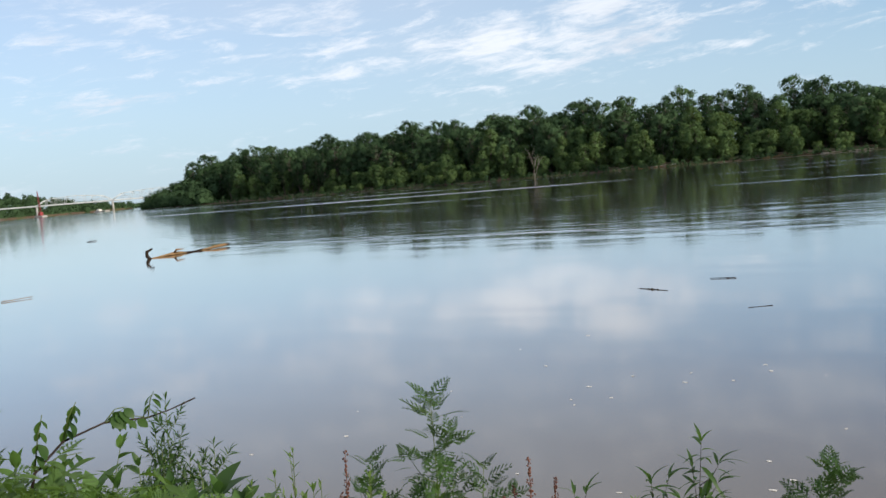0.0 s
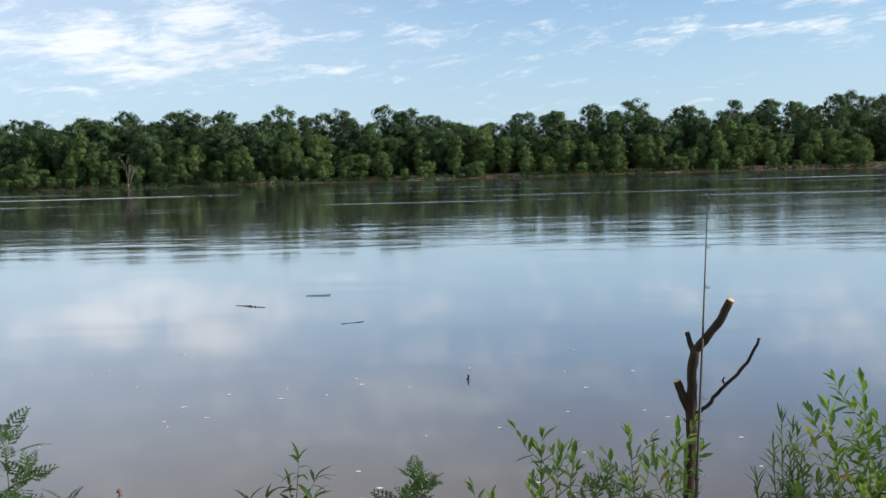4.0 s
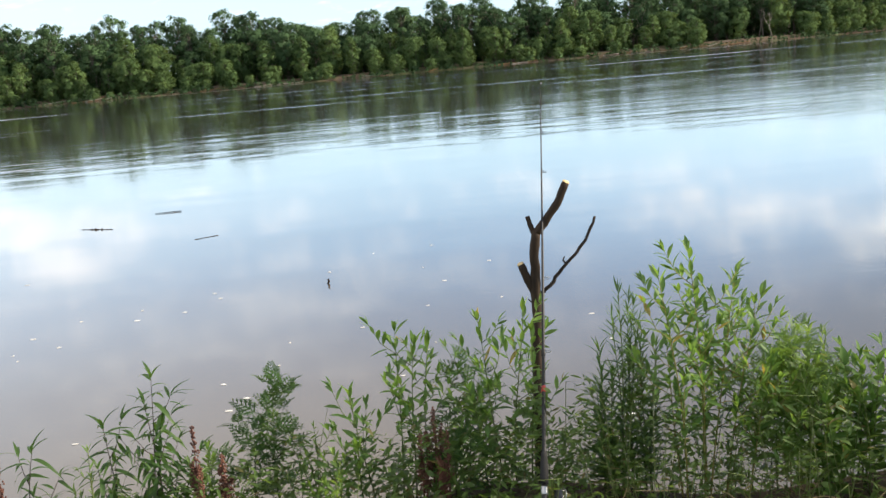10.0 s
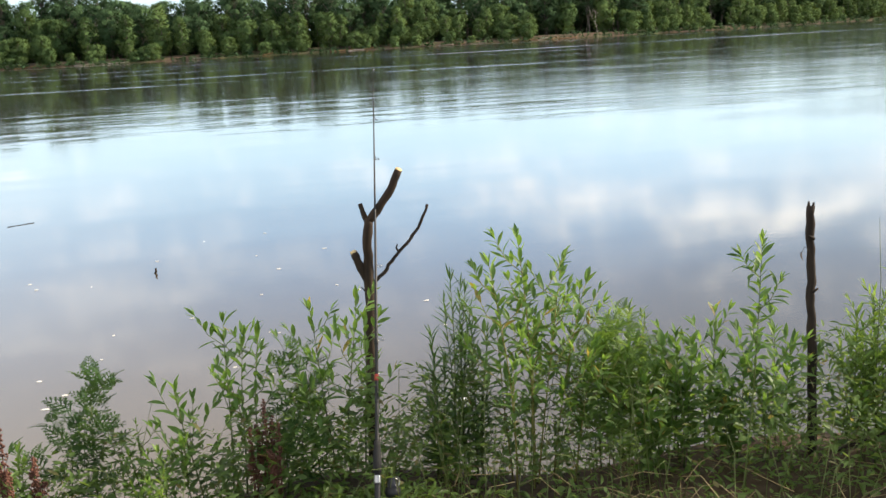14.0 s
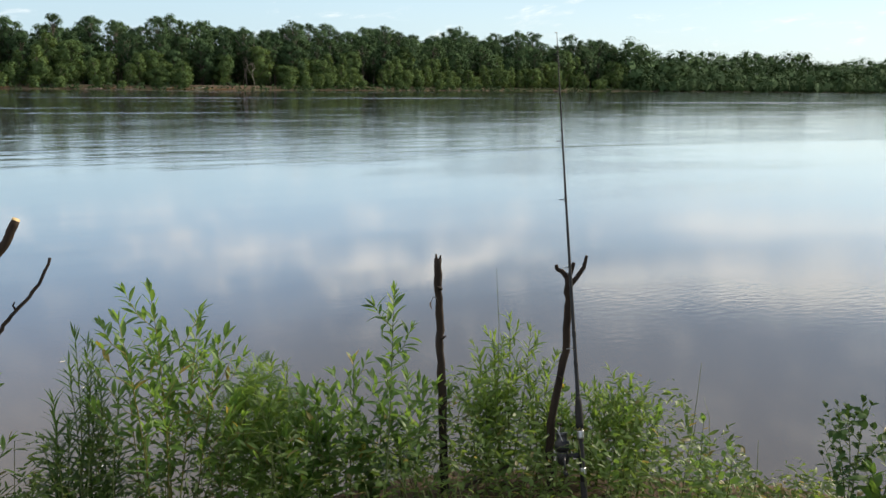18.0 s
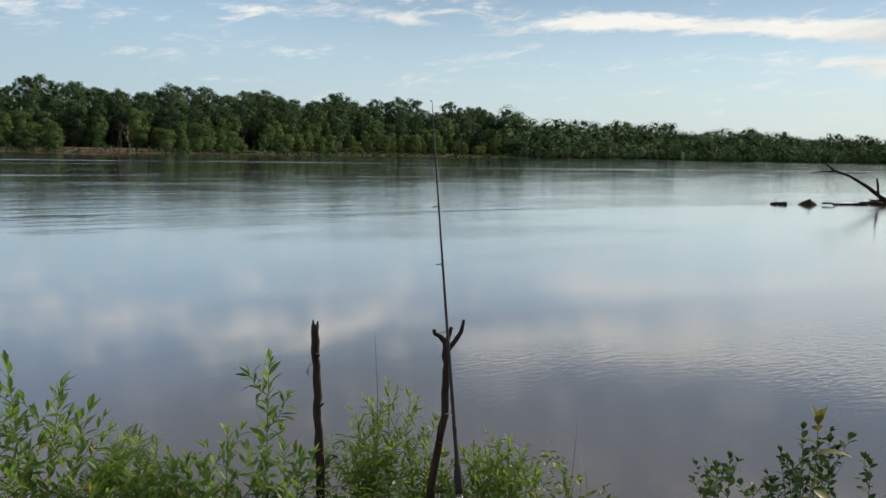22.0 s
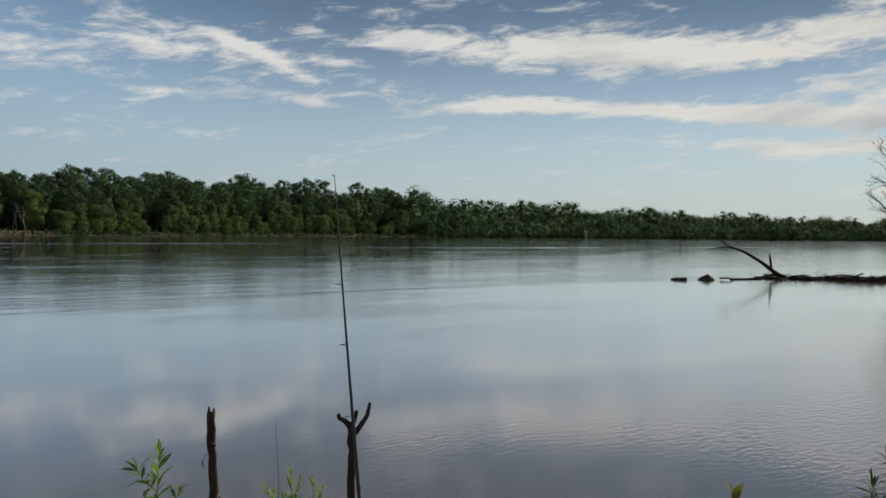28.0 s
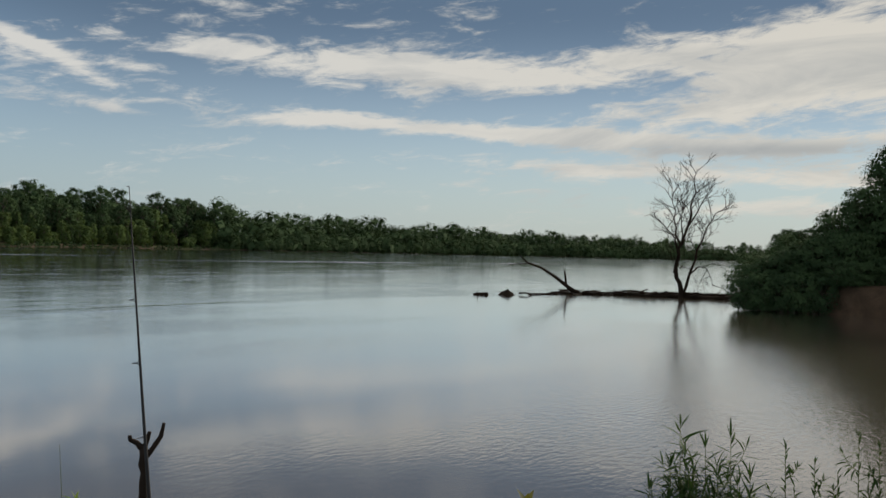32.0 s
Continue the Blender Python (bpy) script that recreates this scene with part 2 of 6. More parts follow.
def leaf_material(name, dark, light, dry=None, rough=0.5, glow=0.52, spot=2.0, dry_share=0.93, gloss=0.5, through_tint=(1.75, 1.5, 0.9, 1)):
    """Leaves: tint by thing and by leaf, a little light through them."""
    m, b, add, calc, links = material(name, rough, gloss)
    info = add("ShaderNodeObjectInfo").outputs["Random"]
    isle = add("ShaderNodeNewGeometry").outputs["Random Per Island"]
    n = noise_fac(add, coords(add), spot, 3)
    f = calc("ADD", calc("ADD", calc("MULTIPLY", info, 0.4), calc("MULTIPLY", isle, 0.25)), calc("MULTIPLY", n, 0.45))
    col = ramp(add, f, [(0.15, dark), (0.85, light)])
    if dry:
        pick = calc("GREATER_THAN", calc("FRACT", calc("ADD", calc("MULTIPLY", isle, 7.31), calc("MULTIPLY", info, 3.17))), dry_share)
        col = mixed(add, calc("MULTIPLY", pick, 0.75), col, (*dry, 1))
    links.new(col, b.inputs["Base Color"])
    thin = add("ShaderNodeBsdfTranslucent", {"Color": mixed(add, 1.0, col, through_tint, "MULTIPLY")})
    mix = add("ShaderNodeMixShader", {0: glow, 1: b.outputs[0], 2: thin.outputs[0]})
    links.new(mix.outputs[0], m.node_tree.nodes["Material Output"].inputs[0])
    return m


def bark_material(name, dark, light, scale=8.0, rough=0.85, bump=0.5, stretch=(1, 1, 0.2), gloss=0.25):
    m, b, add, calc, links = material(name, rough, gloss)
    vec = coords(add)
    n = noise_fac(add, vec, scale, 6, 0.65, stretch)
    n2 = noise_fac(add, vec, scale * 0.22, 3)
    col = ramp(add, calc("ADD", calc("MULTIPLY", n, 0.65), calc("MULTIPLY", n2, 0.35)), [(0.3, dark), (0.72, light)])
    links.new(col, b.inputs["Base Color"])
    bumped(add, links, b, n, bump, 0.004)
    return m


def plain_material(name, col, rough=0.5, metal=0.0, wear=0.15, scale=30.0):
    m, b, add, calc, links = material(name, rough, 0.4, metal)
    n = noise_fac(add, coords(add), scale, 4)
    lo = tuple(c * (1 - wear) for c in col)
    hi = tuple(min(1, c * (1 + wear)) for c in col)
    links.new(ramp(add, n, [(0.3, lo), (0.7, hi)]), b.inputs["Base Color"])
    return m


M = {}
M["leaf"] = leaf_material("willow_leaf", (0.052, 0.118, 0.024), (0.155, 0.285, 0.072), (0.30, 0.22, 0.05), dry_share=0.985)
M["leaf_dark"] = leaf_material("narrow_leaf", (0.03, 0.08, 0.018), (0.085, 0.17, 0.04), None)
M["leaf_feather"] = leaf_material("feather_leaf", (0.034, 0.080, 0.026), (0.095, 0.180, 0.058), None, 0.75, gloss=0.12)
M["leaf_light"] = leaf_material("light_leaf", (0.078, 0.155, 0.03), (0.19, 0.31, 0.085), None)
M["leaf_cover"] = leaf_material("cover_leaf", (0.030, 0.066, 0.016), (0.15, 0.245, 0.062), (0.20, 0.16, 0.08), dry_share=0.93)
M["leaf_yellow"] = leaf_material("yellowing_leaf", (0.075, 0.095, 0.022), (0.19, 0.20, 0.05), (0.10, 0.06, 0.02), glow=0.25, dry_share=0.96)
# cove plants: the bank trees' shade is put into this darker leaf colour
M["leaf_shaded"] = leaf_material("cove_leaf_shaded", (0.018, 0.046, 0.014), (0.055, 0.112, 0.032), None, 0.7, 0.2, gloss=0.15)
M["stem"] = bark_material("green_stem", (0.05, 0.08, 0.02), (0.13, 0.16, 0.05), 40, 0.6, 0.1)
M["stem_yellow"] = bark_material("yellow_stem", (0.16, 0.15, 0.04), (0.30, 0.26, 0.08), 40, 0.6, 0.1)
M["dock"] = leaf_material("dock_seed", (0.07, 0.025, 0.02), (0.20, 0.085, 0.055), None, 0.8, 0.1, 30)
M["dry_grass"] = leaf_material("dry_grass", (0.20, 0.15, 0.07), (0.38, 0.31, 0.17), None, 0.8, 0.2, 10)
M["crown"] = leaf_material("tree_crown", (0.030, 0.062, 0.031), (0.080, 0.138, 0.060), None, 0.9, 0.05, 0.15, gloss=0.08)
M["crown_light"] = leaf_material("young_tree_crown", (0.050, 0.094, 0.037), (0.122, 0.190, 0.070), None, 0.9, 0.2, 0.25, gloss=0.08)
M["trunk"] = bark_material("tree_bark", (0.07, 0.06, 0.048), (0.24, 0.21, 0.175), 3, 0.9, 0.3)
M["bare"] = bark_material("bare_wood", (0.22, 0.19, 0.155), (0.46, 0.42, 0.36), 3, 0.9, 0.3)
M["stick"] = bark_material("stick_bark", (0.010, 0.007, 0.005), (0.062, 0.040, 0.025), 38, 0.75, 0.8)
M["stick_dark"] = bark_material("dark_stick_bark", (0.009, 0.007, 0.006), (0.048, 0.033, 0.024), 38, 0.8, 0.9)
M["cut"] = bark_material("cut_wood", (0.55, 0.38, 0.17), (0.78, 0.60, 0.33), 60, 0.8, 0.2, (1, 1, 1))
M["wet_wood"] = bark_material("wet_driftwood", (0.012, 0.009, 0.007), (0.05, 0.037, 0.028), 6, 0.95, 0.6, gloss=0.05)
M["drift"] = bark_material("driftwood", (0.11, 0.065, 0.03), (0.36, 0.23, 0.11), 5, 0.8, 0.6)
M["black"] = plain_material("rod_black", (0.012, 0.012, 0.014), 0.5)
M["foam"] = plain_material("grip_foam", (0.02, 0.02, 0.02), 0.9)
M["steel"] = plain_material("reel_metal", (0.45, 0.45, 0.46), 0.3, 0.9)
M["dark_metal"] = plain_material("spool_metal", (0.06, 0.06, 0.065), 0.35, 0.8)
M["red"] = plain_material("rod_red", (0.42, 0.04, 0.03), 0.4)
M["white"] = plain_material("foam_fleck", (0.75, 0.73, 0.68), 0.8)
M["bridge"] = plain_material("bridge_paint", (0.52, 0.55, 0.56), 0.7, 0.0, 0.1, 0.2)
M["concrete"] = plain_material("pier_concrete", (0.36, 0.35, 0.33), 0.9, 0.0, 0.2, 0.3)
M["crane"] = plain_material("crane_paint", (0.30, 0.05, 0.05), 0.6, 0.0, 0.2, 0.5)


def ground_material():
    m, b, add, calc, links = material("bank_soil", 0.95, 0.2)
    vec = coords(add)
    big = noise_fac(add, vec, 0.09, 5)
    mid = noise_fac(add, vec, 1.7, 5)
    fine = noise_fac(add, vec, 26, 5, 0.7)
    soil = ramp(add, calc("ADD", calc("MULTIPLY", mid, 0.5), calc("MULTIPLY", fine, 0.5)),
                [(0.3, (0.05, 0.034, 0.023)), (0.55, (0.115, 0.08, 0.054)), (0.75, (0.20, 0.148, 0.104))])
    clay = ramp(add, mid, [(0.3, (0.07, 0.055, 0.04)), (0.7, (0.155, 0.122, 0.092))])
    green = ramp(add, mid, [(0.3, (0.045, 0.07, 0.02)), (0.7, (0.11, 0.13, 0.045))])
    col = mixed(add, add("ShaderNodeMapRange", {0: big, 1: 0.52, 2: 0.62}).outputs[0], soil, clay)
    col = mixed(add, add("ShaderNodeMapRange", {0: noise_fac(add, vec, 0.05, 4), 1: 0.5, 2: 0.6, 4: 0.6}).outputs[0], col, green)
    links.new(col, b.inputs["Base Color"])
    bumped(add, links, b, calc("ADD", mid, fine), 0.6, 0.02)
    return m


def water_material():
    m, b, add, calc, links = material("river_water", 0.03, 0.5)
    b.inputs["IOR"].default_value = 1.36
    b.inputs["Coat Weight"].default_value, b.inputs["Coat Roughness"].default_value, b.inputs["Coat IOR"].default_value = 1.0, 0.03, 1.38
    vec = coords(add)
    xyz = add("ShaderNodeSeparateXYZ", {0: vec})
    silt = noise_fac(add, vec, 0.11, 4, 0.5, (0.35, 1, 1))
    links.new(ramp(add, silt, [(0.3, (0.100, 0.082, 0.059)), (0.7, (0.138, 0.113, 0.084))]), b.inputs["Base Color"])
    # the current: calm by the bank, rippled further out, with long ruffled streaks in the stream
    streak = noise_fac(add, vec, 0.03, 8, 0.72, (0.22, 1, 1))
    reach = add("ShaderNodeMapRange", {0: xyz.outputs[1], 1: 19.0, 2: 32.0}, interpolation_type="SMOOTHSTEP").outputs[0]
    ruffled = add("ShaderNodeMapRange", {0: streak, 1: 0.535, 2: 0.60}, interpolation_type="SMOOTHSTEP").outputs[0]
    band = add("ShaderNodeMapRange", {0: calc("ABSOLUTE", calc("SUBTRACT", xyz.outputs[1], 38.0)), 1: 4.0, 2: 30.0, 3: 1.0, 4: 0.0}, interpolation_type="SMOOTHSTEP").outputs[0]
    band = calc("MULTIPLY", band, add("ShaderNodeMapRange", {0: streak, 1: 0.40, 2: 0.55, 3: 0.3, 4: 1.0}).outputs[0])
    # past the ruffled belt the fast water lies smooth, but for thin drawn-out riffles
    belt = add("ShaderNodeMapRange", {0: calc("ADD", xyz.outputs[1], calc("MULTIPLY", calc("SUBTRACT", streak, 0.5), 60.0)), 1: 44.0, 2: 56.0, 3: 1.0, 4: 0.10}, interpolation_type="SMOOTHSTEP").outputs[0]
    riffle = noise_fac(add, vec, 0.055, 6, 0.7, (0.10, 1, 1))
    riffle = add("ShaderNodeMapRange", {0: riffle, 1: 0.565, 2: 0.64}, interpolation_type="SMOOTHSTEP").outputs[0]
    rough = calc("MULTIPLY", reach, calc("ADD", 0.0025, calc("ADD", calc("MULTIPLY", riffle, 0.05), calc("MULTIPLY", belt, calc("ADD", calc("MULTIPLY", band, 0.024), calc("MULTIPLY", ruffled, 0.036))))))
    rough = calc("MULTIPLY", rough, add("ShaderNodeMapRange", {0: xyz.outputs[0], 1: 8.0, 2: 45.0, 3: 1.0, 4: 0.4}, interpolation_type="SMOOTHSTEP").outputs[0])
    breeze = add("ShaderNodeMapRange", {0: xyz.outputs[0], 1: 2.0, 2: 14.0, 3: 0.14}, interpolation_type="SMOOTHSTEP").outputs[0]
    gust = add("ShaderNodeMapRange", {0: noise_fac(add, vec, 0.16, 3, 0.5, (0.5, 1, 1)), 1: 0.44, 2: 0.62, 3: 0.08}).outputs[0]
    near = calc("MULTIPLY", breeze, gust)
    lee = calc("MULTIPLY", add("ShaderNodeMapRange", {0: xyz.outputs[0], 1: 7.0, 2: 13.0, 4: 1.8}).outputs[0], add("ShaderNodeMapRange", {0: xyz.outputs[1], 1: 4.5, 2: 9.0, 3: 1.0, 4: 0.0}).outputs[0])
    near = calc("MAXIMUM", near, lee)
    swell = noise_fac(add, vec, 0.35, 2, 0.4, (0.35, 1, 1))
    rip = noise_fac(add, vec, 0.55, 3, 0.5, (0.5, 1, 1))
    fine = noise_fac(add, vec, 13.0, 3, 0.55, (0.45, 1, 1))
    # longer waves out in the stream
    stream = add("ShaderNodeMapRange", {0: xyz.outputs[1], 1: 34.0, 2: 90.0}, interpolation_type="SMOOTHSTEP").outputs[0]
    roll = noise_fac(add, vec, 0.11, 3, 0.6, (0.3, 1, 1))
    swell = calc("ADD", swell, calc("MULTIPLY", calc("MULTIPLY", roll, stream), 2.2))
    h = calc("ADD", calc("MULTIPLY", swell, 0.010),
             calc("ADD", calc("MULTIPLY", rip, rough), calc("MULTIPLY", calc("MULTIPLY", fine, near), 0.0045)))
    bumped(add, links, b, h, 1.0, 1.0)
    fuzz = add("ShaderNodeMapRange", {0: xyz.outputs[1], 1: 40.0, 2: 75.0, 3: 0.055, 4: 0.062}).outputs[0]
    fuzz = calc("ADD", fuzz, calc("MULTIPLY", calc("MULTIPLY", breeze, calc("SUBTRACT", 1.0, stream)), 0.04))
    fuzz = calc("ADD", fuzz, calc("MULTIPLY", calc("MULTIPLY", riffle, stream), 0.22))
    links.new(fuzz, b.inputs["Roughness"])
    links.new(fuzz, b.inputs["Coat Roughness"])
    links.new(b.inputs["Normal"].links[0].from_socket, b.inputs["Coat Normal"])
    return m


M["ground"], M["water"] = ground_material(), water_material()


# ---------------------------------------------------------------- mesh helpers
class Buf:
    """Points and faces of one mesh."""

    def __init__(self):
        self.v, self.f, self.mi, self.n = [], [], [], []

    def tube(self, pts, radii, sides=6, cap=True, mat=0, knobbly=0.0, rnd=random):
        pts = [Vector(p) for p in pts]
        n0 = len(self.v)
        for i, (p, r) in enumerate(zip(pts, radii)):
            d = (pts[min(i + 1, len(pts) - 1)] - pts[max(i - 1, 0)]).normalized()
            a = d.orthogonal().normalized() if i == 0 else (a - d * a.dot(d)).normalized()
            c = d.cross(a)
            for k in range(sides):
                w = 2 * math.pi * k / sides
                rr = r * (1 + knobbly * (rnd.random() - 0.5))
                self.v.append(p + a * (math.cos(w) * rr) + c * (math.sin(w) * rr))
        for i in range(len(pts) - 1):
            for k in range(sides):
                q = n0 + i * sides + k
                r2 = n0 + i * sides + (k + 1) % sides
                self.f.append((q, r2, r2 + sides, q + sides))
                self.mi.append(mat)
        if cap:
            self.f.append(tuple(n0 + k for k in reversed(range(sides))))
            self.f.append(tuple(n0 + (len(pts) - 1) * sides + k for k in range(sides)))
            self.mi += [mat, mat]
        return self

    def box(self, lo, hi, mat=0):
        n = len(self.v)
        for z in (lo[2], hi[2]):
            for x, y in ((lo[0], lo[1]), (hi[0], lo[1]), (hi[0], hi[1]), (lo[0], hi[1])):
                self.v.append(Vector((x, y, z)))
        for q in ((3, 2, 1, 0), (4, 5, 6, 7), (0, 1, 5, 4), (1, 2, 6, 5), (2, 3, 7, 6), (3, 0, 4, 7)):
            self.f.append(tuple(n + k for k in q))
            self.mi.append(mat)
        return self

    def put(self, verts, faces, m, mat=0):
        """Adds a small mesh, moved by the matrix m."""
        n = len(self.v)
        self.v += [m @ Vector(p) for p in verts]
        self.f += [tuple(n + k for k in q) for q in faces]
        self.mi += [mat] * len(faces)

    def mesh(self, name, *mats, smooth=True):
        me = bpy.data.meshes.new(name)
        me.from_pydata([tuple(p) for p in self.v], [], self.f)
        for m in mats:
            me.materials.append(m)
        if len(mats) > 1:
            me.polygons.foreach_set("material_index", self.mi)
        if smooth:
            me.polygons.foreach_set("use_smooth", [True] * len(me.polygons))
        me.update()
        if self.n:
            me.normals_split_custom_set_from_vertices([tuple(p) for p in self.n])
        return me


def part(name, buf, mats, parent, label="", smooth=True):
    """Links a mesh (or a Buf) as one part under a thing."""
    if isinstance(buf, Buf):
        buf = buf.mesh(name, *(mats if isinstance(mats, (list, tuple)) else (mats,)), smooth=smooth)
    ob = new(name, buf)
    ob.parent = parent
    return tagged(ob, label)


def thing(name, at, label, category, group="", kind=""):
    ob = new(name)
    ob.empty_display_size = 0.05
    ob.location = at
    return tagged(ob, label, category, group, kind)


def lerp(rows, x):
    return float(np.interp(x, [r[0] for r in rows], [r[1] for r in rows]))


def turned(at, way, roll=0.0, scale=1.0):
    """Matrix that lays a mesh's +y along way and its +z as far up as it goes."""
    y = Vector(way).normalized()
    x = y.cross(Vector((0, 0, 1)))
    x = x.normalized() if x.length > 1e-3 else Vector((1, 0, 0))
    z = x.cross(y)
    r = Matrix((x, y, z)).transposed().to_4x4()
    return Matrix.Translation(at) @ r @ Matrix.Rotation(roll, 4, "Y") @ Matrix.Diagonal((scale, scale, scale, 1))


# ---------------------------------------------------------------- ground and river
# the near bank's edge and the far shore, as y over x
NEAR = [(-1500, 1000), (-1040, 850), (-1025, 800), (-1000, 640), (-990, 622), (-780, 490), (-60, 32), (-9, 4.2), (-4, 3.2), (-2, 3.4), (0, 3.75), (2, 3.55), (3, 2.9), (3.7, 1.7), (4.2, -0.5),
        (5, -3), (20, -8), (36, -6), (40.5, 0), (41.6, 5), (42.0, 10.6), (46, 12.4), (132, 34), (600, 120), (1500, 240), (4400, 480)]
FAR = [(-4400, 3600), (-1500, 2700), (-1000, 2500), (-720, 1700), (-670, 900), (-605, 560), (-552, 458), (-500, 430), (-400, 392), (-259, 343), (-111, 312), (-11, 308),
       (60, 308), (120, 316), (194, 347), (280, 388), (367, 420), (500, 452), (623, 474), (900, 500), (1243, 470), (1600, 420), (2200, 370), (4400, 560)]
BANK = 0.72


def smooth(a, b, x):
    t = np.clip((x - a) / (b - a), 0, 1)
    return t * t * (3 - 2 * t)


def ground_height(x, y):
    """Height of the ground: near bank, river bed, far bank."""
    yn = np.interp(x, [r[0] for r in NEAR], [r[1] for r in NEAR])
    yf = np.interp(x, [r[0] for r in FAR], [r[1] for r in FAR])
    size = np.clip(np.hypot(x, y) / 60, 0.25, 1)
    near = smooth(0.35, -0.9, (y - yn) / np.maximum(size * 2.2, 0.7)) * (BANK + 0.5 + 0.5 * smooth(20, 40, x) + 1.5 * smooth(-30, -200, x)) - 0.5
    far = smooth(-1.0, 2.5, y - yf) * (0.85 + 1.2 * smooth(2.5, 12, y - yf)) - 0.5
    hill = 26 * smooth(205, 20, np.hypot(x + 1215, y - 705))
    wob = 0.05 * np.sin(x * 1.7 + y) * np.cos(y * 2.3 - x * 0.6) + 0.025 * np.sin(x * 5.1) * np.sin(y * 4.3 + 1)
    deep = 1.6 * smooth(0, 3, np.minimum(y - yn, yf - y))
    return np.maximum(near, far) + hill + wob * smooth(-0.4, 0.4, near) - deep


def build_ground():
    """One sheet from bank to bank and on to the horizon, its rows drawn to both shores."""
    xs = np.unique(np.concatenate([np.linspace(-4400, -1500, 16), np.linspace(-1480, -960, 44), np.linspace(-940, -700, 6), np.linspace(-700, -120, 100), np.linspace(-120, -8, 50), np.linspace(-8, 8, 110),
                                   np.linspace(8, 34, 16), np.linspace(34, 60, 50), np.linspace(60, 400, 90), np.linspace(400, 1300, 60), np.linspace(1300, 4400, 16)]))
    yn = np.interp(xs, [r[0] for r in NEAR], [r[1] for r in NEAR])
    yf = np.interp(xs, [r[0] for r in FAR], [r[1] for r in FAR])
    cols = []
    for a, b in zip(yn, yf):
        b = max(b, a + 30)
        cols.append(np.concatenate([np.linspace(-4400, a - 60, 10), a - np.geomspace(40, 7, 8), a - np.linspace(6, 0.3, 38), a + np.linspace(0, 3, 14),
                                    np.linspace(a + 6, b - 6, 8), b + np.linspace(-3, 8, 12), b + np.geomspace(11, 60, 8), np.linspace(b + 120, 4800, 8)]))
    ys = np.array(cols)
    X = np.repeat(xs[:, None], ys.shape[1], 1)
    Z = ground_height(X, ys)
    n, k = X.shape
    idx = np.arange(n * k).reshape(n, k)
    faces = np.stack([idx[:-1, :-1], idx[1:, :-1], idx[1:, 1:], idx[:-1, 1:]], -1).reshape(-1, 4)
    me = bpy.data.meshes.new("ground")
    me.from_pydata(np.stack([X, ys, Z], -1).reshape(-1, 3).tolist(), [], faces.tolist())
    me.materials.append(M["ground"])
    me.polygons.foreach_set("use_smooth", [True] * len(me.polygons))
    tagged(new("ground", me), "brown muddy river banks with clay, litter and sparse grass", "ground", kind="structure")


def build_water():
    b = Buf()
    b.v = [Vector(p) for p in ((-4500, -60, 0), (4500, -60, 0), (4500, 4800, 0), (-4500, 4800, 0))]
    b.f, b.mi = [(0, 1, 2, 3)], [0]
    tagged(new("water", b.mesh("water", M["water"])), "wide muddy brown river reflecting cloudy evening sky", "river", kind="structure")


build_ground()
build_water()


def gz(x, y):
    return float(ground_height(np.array(float(x)), np.array(float(y))))


# ---------------------------------------------------------------- trees of the far shore
def crown_cloud(buf, rnd, centres, per, size, squash=0.8, mat=0, core=0, ragged=0.19, core_size=1.0):
    """Leaf sprays over the skins of many billowing clumps, none where one clump lies inside another."""
    mid = sum((Vector(c) for c, _ in centres), Vector()) / len(centres) - Vector((0, 0, 1.5))
    spheres = np.array([(*c, r) for c, r in centres])
    for c, r in centres:
        for j in range(max(6, int(per * r * r)) + core):
            d = Vector((rnd.gauss(0, 1), rnd.gauss(0, 1), rnd.gauss(0, 1))).normalized()
            if d.z < -0.35 and j % 2:
                d.z = -d.z
            k = min(1.0 + ragged * 1.6, 0.74 + abs(rnd.gauss(0, ragged))) if j >= core else rnd.uniform(0.1, 0.45) if core_size > 0.7 else rnd.uniform(0.3, 0.8)
            p = Vector(c) + Vector((d.x * r, d.y * r, d.z * r * squash)) * k
            if j >= core and len(spheres) > 2 and (((spheres[:, :3] - p) ** 2).sum(1) < (0.68 * spheres[:, 3]) ** 2).any():
                continue
            soft = (d * 0.4 + (p - mid).normalized() * 0.6 + Vector((rnd.gauss(0, 0.1), rnd.gauss(0, 0.1), rnd.gauss(0, 0.1)))).normalized()
            n = (soft + Vector((rnd.gauss(0, 0.5), rnd.gauss(0, 0.5), rnd.gauss(0, 0.5)))).normalized()
            u = n.orthogonal().normalized()
            u = (Matrix.Rotation(rnd.uniform(0, 6.28), 3, n) @ u)
            w = n.cross(u)
            s = size * rnd.uniform(0.5, 1.25) if j >= core else r * core_size * rnd.uniform(0.9, 1.25)
            q = len(buf.v)
            if j < core:
                buf.v += [p - u * s * 0.5, p - w * s * 0.45, p + u * s * 0.5, p + w * s * 0.45]
                buf.f.append((q, q + 1, q + 2, q + 3))
                buf.n += [soft] * 4
            else:
                buf.v += [p - u * s * 0.6 - n * s * 0.1, p - w * s * rnd.uniform(0.35, 0.7), p + u * s * rnd.uniform(0.3, 0.7)]
                buf.f.append((q, q + 1, q + 2))
                buf.n += [soft] * 3
            buf.mi.append(mat)


